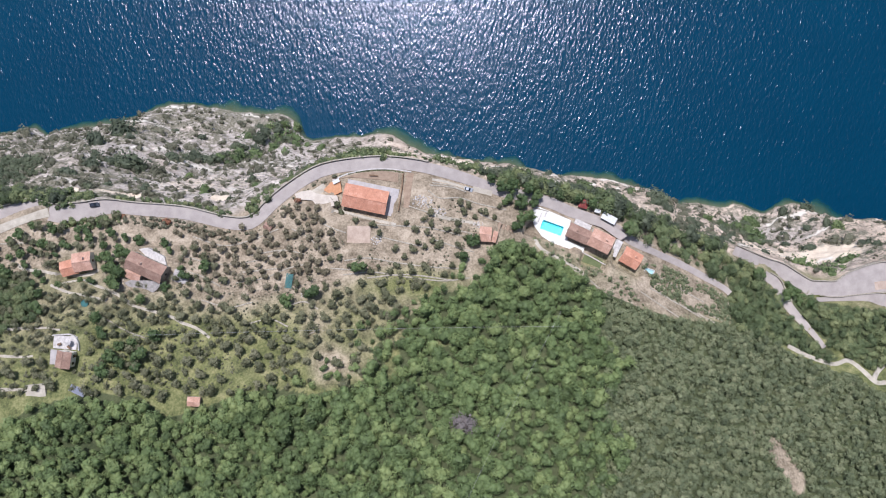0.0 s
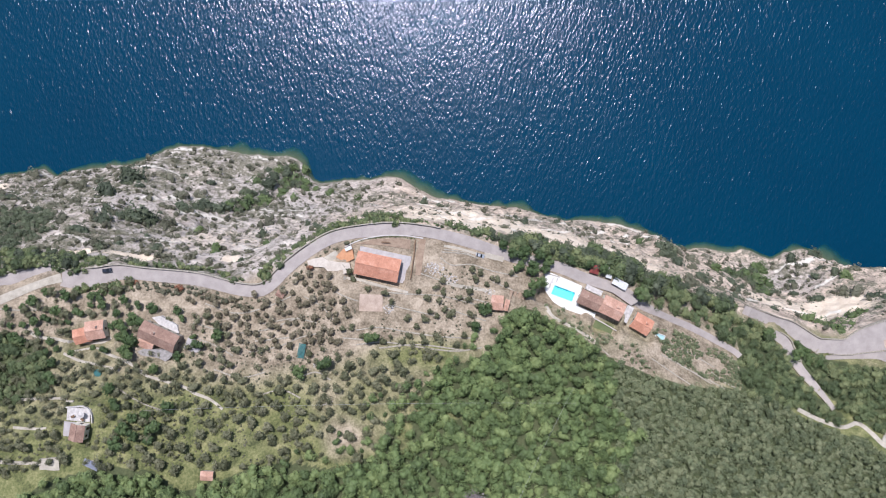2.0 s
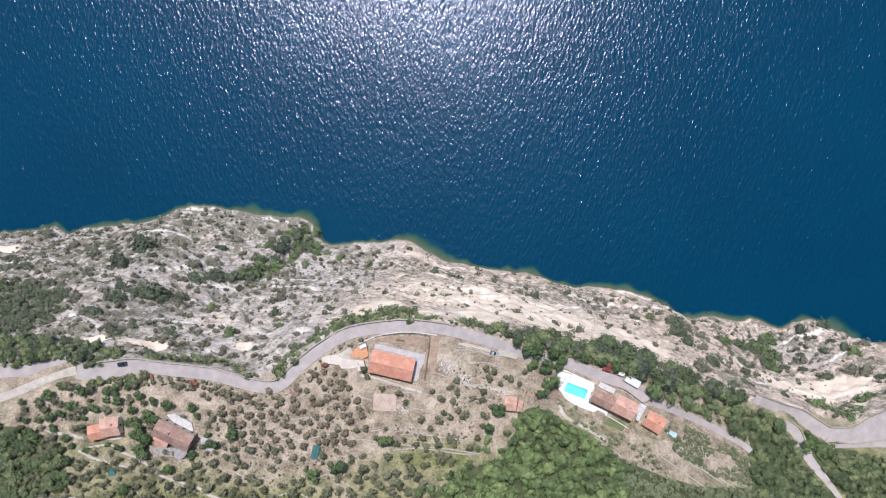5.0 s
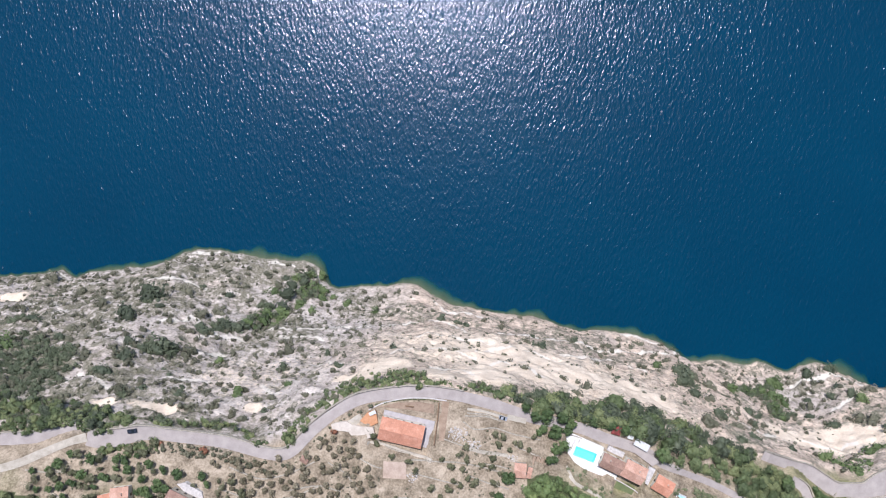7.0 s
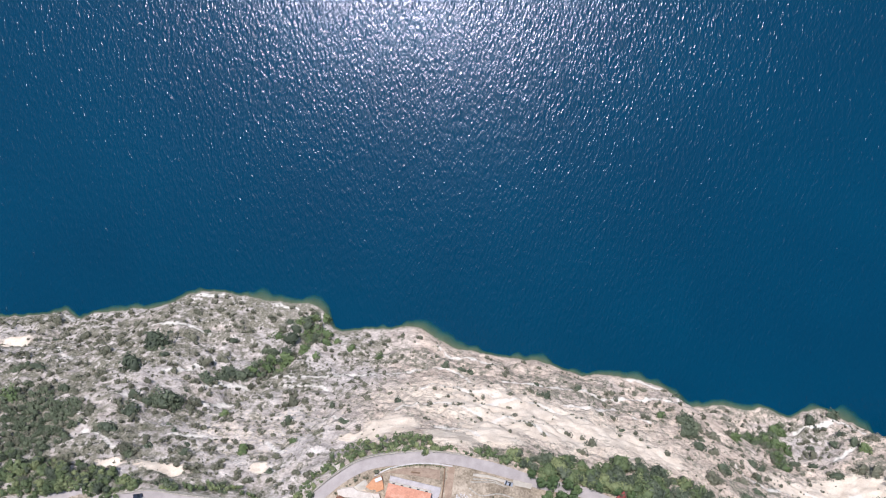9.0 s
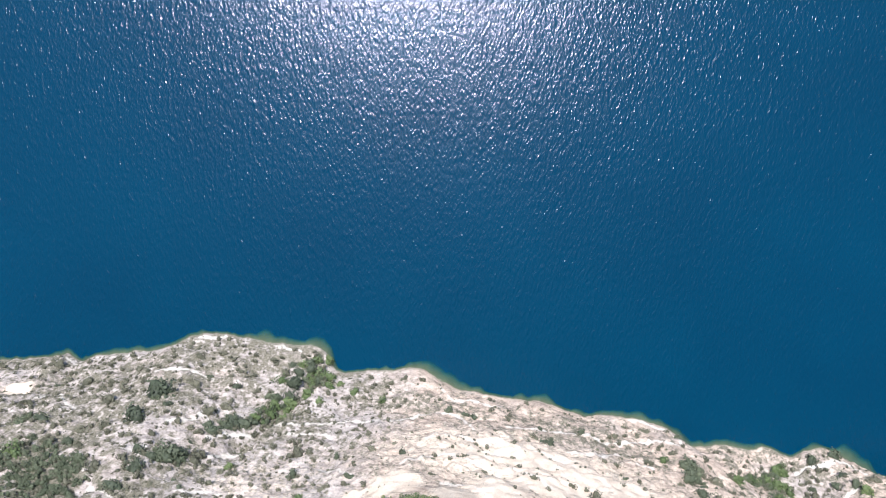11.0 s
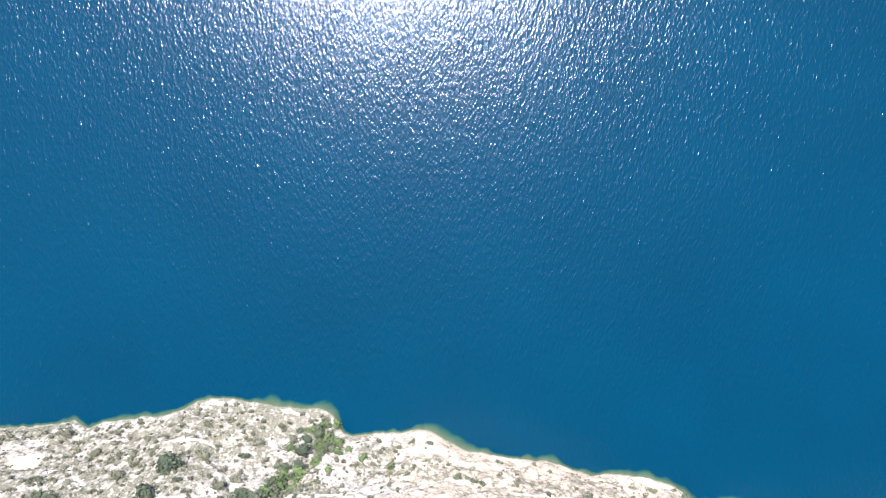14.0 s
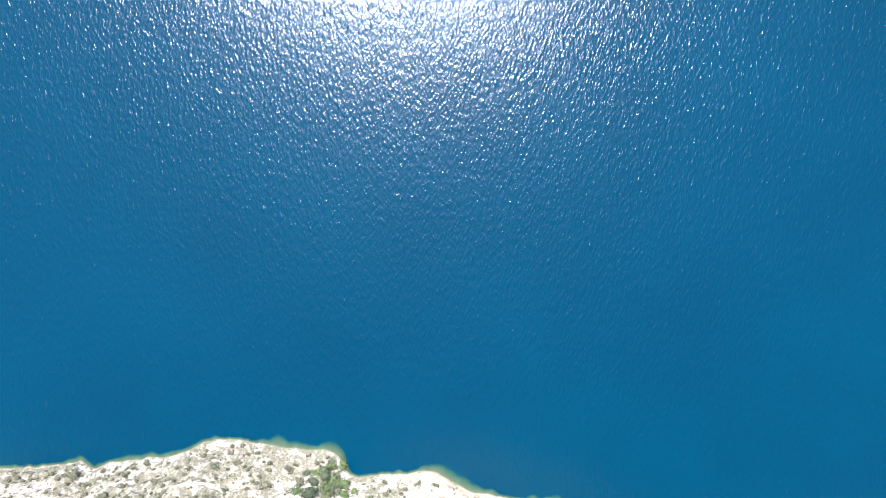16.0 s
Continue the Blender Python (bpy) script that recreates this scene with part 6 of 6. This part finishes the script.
for cx, cz, rx, rz in THICK:
    n = int(rx * rz * 0.27) + 5
    ang, far = rng.rand(n) * 6.283, np.sqrt(rng.rand(n)) * 0.95
    px, pz = cx + rx * far * np.cos(ang), np.clip(cz + rz * far * np.sin(ang), 4, 150)
    py, pz = cliff(px, np.clip(pz / section(px)[1], 0.02, 0.99))
    for a, b, c in zip(px, py, pz):
        v, f = placed(heath_kinds[rng.randint(7)], a, b, c - 0.4, rng.rand() * 6.28, rng.uniform(0.7, 1.7), rng.uniform(0.6, 0.95))
        pieces.append((v, f, rng.rand() * 0.98))
tagged(new("cliff_thicket", leafy_mesh("cliff_thicket", pieces, LEAF_THICKET)), "dark green thickets in the hollows of the rock face", "thicket", kind="stuff")

# shrubs that stand out on the face: x, height, half width
DARK_SHRUBS = [(-268, 68, 6.5), (-286, 28, 3.4), (-208, 51, 8.9), (-198, 62, 3.2), (-209, 73, 6.4), (-241, 86, 4.0), (-199, 117, 5.5), (-194, 107, 4.9), (-175, 124,
               3.1), (-156, 126, 3.0), (-173, 63, 4.6), (-162, 60, 4.2), (-182, 93, 6.6), (-189, 96, 4.0), (-177, 89, 4.0), (-168, 66, 5.2), (-160, 56, 5.3), (-155,
               54, 5.3), (-130, 21, 6.3), (-123, 10, 5.3), (-167, 33, 3.3), (-113, 93, 3.4), (-91, 80, 2.9), (-80, 105, 2.7), (-111, 132, 2.3), (-29, 34, 3.1), (-20,
               34, 3.5), (-12, 34, 2.8), (-53, 84, 2.5), (55, 34, 3.2)]
DARK_SHRUBS += [(119, 45, 5.5), (117, 56, 4.6), (74, 70, 2.0), (30, 37, 2.4), (33, 53, 3.4), (29, 52, 3.4), (120, 66, 4.6), (215, 7, 4.3), (232, 4, 4.8), (230, 16,
                4.3), (224, 22, 3.4), (213, 43, 4.9), (154, 58, 3.7), (158, 60, 3.0), (190, 35, 4.4), (156, 36, 2.3), (135, 94, 4.1), (145, 86, 3.1), (128, 80, 4.5),
                (-157, 118, 2.2), (121, 55, 3.9), (127, 7, 4.0), (-198, 96, 3.7), (-176, 80, 2.0), (-185, 30, 2.3), (-168, 110, 2.2), (-174, 105, 1.9)]
GREEN_SHRUBS = [(-265, 98, 5.8), (-142, 40, 5.8), (-131, 30, 6.2), (-135, 38, 3.6), (-115, 10, 6.4), (-119, 20, 4.1), (-109, 16, 4.4), (-113, 2, 3.8), (-92, 20, 3.6),
                (-72, 24, 3.9), (-129, 118, 3.6), (-105, 112, 3.0), (104, 44, 3.2), (195, 7, 3.8), (190, 12, 5.0), (181, 17, 4.9), (157, 30, 4.7), (183, 20, 4.5),
                (180, 34, 5.2), (193, 18, 4.6), (181, 42, 4.7), (173, 21, 4.0), (237, 31, 5.5), (167, 21, 4.0), (-123, 23, 3.7), (-144, 47, 2.8), (-149, 49, 3.5),
                (194, 22, 3.3), (-150, 90, 2.9)]
DRY_SHRUBS = [(-297, 12, 5.2), (-266, 30, 3.7), (-236, 40, 3.1), (-232, 47, 2.7), (-236, 56, 4.9), (-247, 6, 2.5), (-192, 39, 4.5), (-196, 18, 3.9), (-182, 14,
              3.1), (-167, 48, 3.9), (-175, 57, 3.9), (-289, 54, 3.2), (-254, 86, 3.3), (-241, 76, 3.7), (-227, 76, 4.0), (-209, 88, 3.1), (-215, 108, 5.4), (-204,
              118, 3.6), (-184, 128, 4.3), (-170, 88, 5.0), (-284, 72, 3.9), (-138, 17, 3.7), (-147, 12, 3.4), (-159, 23, 2.6), (-169, 84, 4.7), (-114, 77, 4.2),
              (-118, 80, 3.2), (-108, 77, 2.9), (-91, 108, 3.3), (-81, 111, 2.3)]
DRY_SHRUBS += [(-94, 109, 3.0), (-111, 122, 2.6), (-118, 123, 2.6), (-81, 126, 2.2), (-120, 138, 3.1), (-158, 126, 2.7), (-156, 103, 2.9), (-154, 92, 3.3), (-69, 10,
               2.6), (-48, 8, 3.0), (-59, 8, 2.6), (-35, 21, 2.5), (-45, 44, 2.0), (-72, 78, 2.8), (-59, 74, 2.5), (-18, 88, 2.1), (23, 50, 3.4), (-36, 110, 2.3),
               (19, 100, 2.7), (79, 26, 2.9), (90, 9, 2.7), (95, 18, 3.0), (103, 10, 4.2), (113, 36, 2.9), (94, 49, 2.8), (73, 58, 2.7), (82, 71, 2.3), (96, 84,
               2.6), (126, 52, 3.6), (127, 68, 4.6)]
DRY_SHRUBS += [(134, 52, 4.0), (51, 98, 4.0), (44, 112, 3.2), (40, 94, 2.5), (120, 90, 4.0), (153, 30, 3.1), (218, 12, 3.4), (209, 24, 3.8), (248, 23, 4.3), (232,
               48, 4.9), (227, 46, 4.1), (138, 80, 4.2), (117, 93, 3.6), (-137, 116, 2.1), (-118, 104, 2.1), (-92, 127, 2.0), (-167, 24, 2.3), (-187, 70, 2.8),
               (-124, 87, 1.9), (-180, 70, 2.8), (-165, 74, 2.7), (-196, 84, 2.4), (-203, 104, 2.7), (-183, 113, 2.2), (-146, 137, 2.3), (-136, 128, 1.8), (-123, 47,
               1.7), (-64, 60, 1.6), (-50, 64, 1.3), (0, 56, 1.7)]
DRY_SHRUBS += [(63, 47, 1.7), (109, 63, 2.1), (108, 82, 2.0)]


def shrub_kind(seed, leaf_mat, label):
    """A small and a large shrub; each is one leafy mesh of unit half width, moved to its first place when planted."""
    made = []
    for k, (leaves, leaf, lobes) in enumerate(((110, 0.17, 4), (110, 0.17, 4), (300, 0.105, 8), (300, 0.105, 8))):
        ob = new("shrub", leafy_mesh("shrub", [(*crown(seed + k, 1.0, 1.1, 0.0, leaves, leaf, lobes, core=0.85, cores=3), 0.0)], leaf_mat))
        made.append(tagged(ob, label, "shrub", "shrubs on the rock face"))
    return made


def plant_shrubs(kinds, places, seed):
    rng = random.Random(seed)
    fresh = list(kinds)
    for x, z, r in places:
        y, zc = cliff(np.array([float(x)]), np.array([z / float(section(x)[1])]))
        src = kinds[rng.randrange(2) + (2 if r > 3.6 else 0)]
        m = pose(x, float(y[0]) - 0.2 * r, float(zc[0]) - 0.25 * r, 0, 0, rng.uniform(0, 360))
        if src in fresh:
            fresh.remove(src)
            src.matrix_basis, t = m, src
        else:
            t = copy_thing(src, m)
        t.scale = (r * rng.uniform(1.15, 1.45), r * rng.uniform(1.0, 1.25), r * rng.uniform(0.85, 1.1))


GREEN_SHRUBS += [(187, 20, 4.9), (196, 10, 3.8), (182, 35, 4.0), (185, 80, 5.0), (200, 86, 5.1), (217, 70, 5.4), (224, 68, 5.0), (209, 80, 4.5), (193, 84, 4.4)]
GREEN_SHRUBS += [(-139, 22, 5.2), (-128, 12, 4.5), (-121, 25, 4.4), (-120, 6, 3.8), (-112, 30, 3.2), (-140, 36, 4.3), (-108, 6, 3.4), (-103, 12, 3.0), (-133, 34, 4.3), (-122, 14, 4.5)]
DARK_SHRUBS += [(-133, 28, 4.8), (-140, 32, 3.6), (-134, 12, 3.8), (-149, 42, 3.6), (-145, 33, 2.9), (-129, 16, 4.1), (-165, 62, 3.1), (-149, 52, 3.2)]
DARK_SHRUBS += [(153, 68, 3.6), (165, 86, 3.5), (242, 58, 4.4), (239, 56, 3.6), (233, 69, 3.9), (233, 26, 3.8), (211, 20, 3.3), (204, 34, 3.2)]
plant_shrubs(shrub_kind(801, LEAF_CLIFF_DARK, "dark grey-green evergreen shrub rooted in the rock face"), DARK_SHRUBS, 81)
plant_shrubs(shrub_kind(811, LEAF_CLIFF_GREEN, "fresh green bush in a hollow of the rock face"), GREEN_SHRUBS, 82)
plant_shrubs(shrub_kind(821, LEAF_CLIFF_DRY, "olive-brown dry shrub on the pale rock face"), DRY_SHRUBS, 83)

# shrubs on the dry slope below the narrow road
SHRUB_SLOPE = [(84, -11), (100, -14), (127, -27), (127, -40), (106, -33), (90, -24), (86, -18)]
VILLA_GARDEN = [(27, 14), (31, 4), (36, -3), (50, -13), (62, -22), (84, -31), (74, -15), (56, -13), (50, -5), (39, 0), (31, 7), (30, 16)]
x, y, rng = spread(SHRUB_SLOPE, 1.25, 715)
x2, y2, rng = spread(VILLA_GARDEN, 2.0, 716)
x, y = np.append(x, x2), np.append(y, y2)
keep = off_road(x, y, 0.5) & (fbm(x / 7, y / 7, 716, 2) > -0.3)
x, y = x[keep], y[keep]
bushes("slope_shrubs", np.stack([x, y, land(x, y)], 1), 717, 0.5, 1.5, "grey-green shrubs on a dry slope below the road", LEAF_HEATH)
# rows of small olive trees on the dry upper terraces
DRY_GROVE = [(-126, 6), (-112, 7), (-100, 3), (-92, 4), (-84, 10), (-76, 16), (-66, 17), (-58, 12), (-54, 4), (-58, -12), (-78, -16), (-100, -15), (-118, -8)]
KNOWN = np.array(GROVE_UPPER + GROVE_EAST + GROVE_WEST + BROAD)
x, y, rng = spread(DRY_GROVE, 4.0, 719, 0.28)
keep = off_road(x, y, 1.5) & (np.sqrt(((x[:, None] - KNOWN[:, 0]) ** 2 + (y[:, None] - KNOWN[:, 1]) ** 2).min(1)) > 2.6)
DRY_TREES = list(zip(x[keep].tolist(), y[keep].tolist()))
plant_more(dry_olives, DRY_TREES, 8, 0.8, 1.15)
# garden trees round the farmhouses
WEST_GARDEN = [(-205, 10), (-180, 10), (-150, 8.5), (-122, 3), (-116, -14), (-150, -21), (-205, -14)]
x, y, rng = spread(WEST_GARDEN, 6.4, 721, 0.35)
keep = off_road(x, y, 2.2) & (np.sqrt(((x[:, None] - KNOWN[:, 0]) ** 2 + (y[:, None] - KNOWN[:, 1]) ** 2).min(1)) > 2.8)
keep &= ~inside(x, y, [(-139, -1.5), (-134, -1), (-126, -5), (-126, -10), (-137, -7)])
WEST_TREES = list(zip(x[keep].tolist(), y[keep].tolist()))
plant_more(broad, WEST_TREES, 9, 0.55, 0.95)
# further olive trees in the gaps of the groves
ALL_OLIVES = np.array(GROVE_UPPER + GROVE_MIDDLE + GROVE_EAST + GROVE_WEST + GROVE_LOW + BROAD + DRY_TREES + WEST_TREES)
x, y, rng = spread(GROVE_SCRUB, 3.7, 718, 0.35)
keep = off_road(x, y, 1.8) & (np.sqrt(((x[:, None] - ALL_OLIVES[:, 0]) ** 2 + (y[:, None] - ALL_OLIVES[:, 1]) ** 2).min(1)) > 3.2)
for cx, cy, rx, ry in ((-52, -50, 9, 6), (-95, -52, 14, 7), (-44, 3, 8, 6), (-48, 24, 20, 12), (-30, 12, 10, 6)):
    keep &= ((x - cx) / rx) ** 2 + ((y - cy) / ry) ** 2 > 1
keep &= rng.rand(len(x)) < np.clip(0.35 + (-y) / 50 + (-x - 60) / 160, 0.15, 0.92)
olive_kinds = [crown(101 + k, 2.0, 3.9, 0.3, 170, 0.38, 5, cores=2, small=True) for k in range(4)]
pieces = []
for a, b in zip(x[keep], y[keep]):
    v, f = placed(olive_kinds[rng.randint(4)], a, b, float(land(a, b)) - 0.1, rng.rand() * 6.28, rng.uniform(0.65, 1.25), rng.uniform(0.75, 1.0))
    pieces.append((v, f, rng.rand() * 0.98))
tagged(new("young_olive_trees", leafy_mesh("young_olive_trees", pieces, LEAF_OLIVE)), "smaller olive trees filling the terraces", "olive trees", kind="stuff")

# hedges along the lakeward edge of the roads
spots = []
for x0, x1, far, deep, gap in ((-230, -172, 5.6, 5.0, 0.6), (-155, -100, 4.4, 1.5, 1.6), (-92, -30, 5.4, 4.6, 0.42), (-30, -4, 4.4, 1.6, 1.6), (-8, 60, 5.4, 3.0, 0.9),
                               (60, 82, 6.0, 4.0, 1.0), (-178, -150, -5.0, 3.0, 0.8)):
    k = (main[:, 0] > x0) & (main[:, 0] < x1)
    for t in np.arange(0, k.sum() - 1, gap):
        i = int(t)
        px, py = offset(main[k], np.full(k.sum(), far + rng.uniform(-1, 1) * deep / 2))[i] + rng.uniform(-0.5, 0.5, 2)
        yt = float(section(px)[0])
        pz = float(land(px, py)) if py < yt else float(land(px, yt - 0.4)) - (py - yt) * 2.2
        spots.append((px, py, pz - 0.3))
bushes("roadside_hedge", spots, 731, 1.0, 2.3, "dark green bushes along the road edge", LEAF_EDGE)
inner = []
for x0, x1, far, deep, gap in ((-155, -96, -5.4, 4.0, 0.6), (-96, -60, -4.4, 2.0, 2.2), (-60, -30, -3.6, 1.0, 2.0)):
    k = (main[:, 0] > x0) & (main[:, 0] < x1)
    for t in np.arange(0, k.sum() - 1, gap):
        px, py = offset(main[k], np.full(k.sum(), far + rng.uniform(-1, 1) * deep / 2))[int(t)] + rng.uniform(-0.5, 0.5, 2)
        if off_road(np.array([px]), np.array([py]), 0.9)[0]:
            inner.append((px, py, float(land(px, py)) - 0.1))
bushes("roadside_shrubs", inner, 733, 0.6, 1.6, "brown and olive shrubs along the inner road edge", LEAF_SCRUB)
bushes("russet_shrubs", [(a, b, float(land(a, b))) for a, b in ((-130.5, 10.5), (-129, 9.6), (-131.8, 9.8), (-150, 12.5), (-71.5, 18.6))], 735, 1.2, 1.8,
       "russet-leaved shrubs beside the road", LEAF_RUSSET)
hedge_line = spline([(-54.2, 29.8), (-44, 31.7), (-34, 32.1), (-26, 31.2)], 0.8)
bushes("garden_hedge", [(a, b, float(land(a, b))) for a, b in hedge_line], 741, 0.4, 0.6, "clipped low hedge behind the house", LEAF_BROAD)

# ---- overhead cables ----
STEEL = surface("cable_steel", (0.28, 0.28, 0.28), (0.4, 0.4, 0.39), 1.0, 0.5, 0.0)
for ends, sag in ((((-130, -36, 190), (40, -34, 185)), 4.0), (((40, -28, 182), (-14, -118, 226)), 4.0)):
    cu = bpy.data.curves.new("overhead_cable", "CURVE")
    cu.dimensions, cu.bevel_depth = "3D", 0.03
    sp = cu.splines.new("POLY")
    sp.points.add(30)
    for i in range(31):
        t = i / 30
        p = Vector(ends[0]).lerp(Vector(ends[1]), t)
        sp.points[i].co = (p.x, p.y, p.z - sag * 4 * t * (1 - t), 1)
    cu.materials.append(STEEL)
    tagged(new("overhead_cable", cu), "thin grey overhead cable across the hillside", "cable")
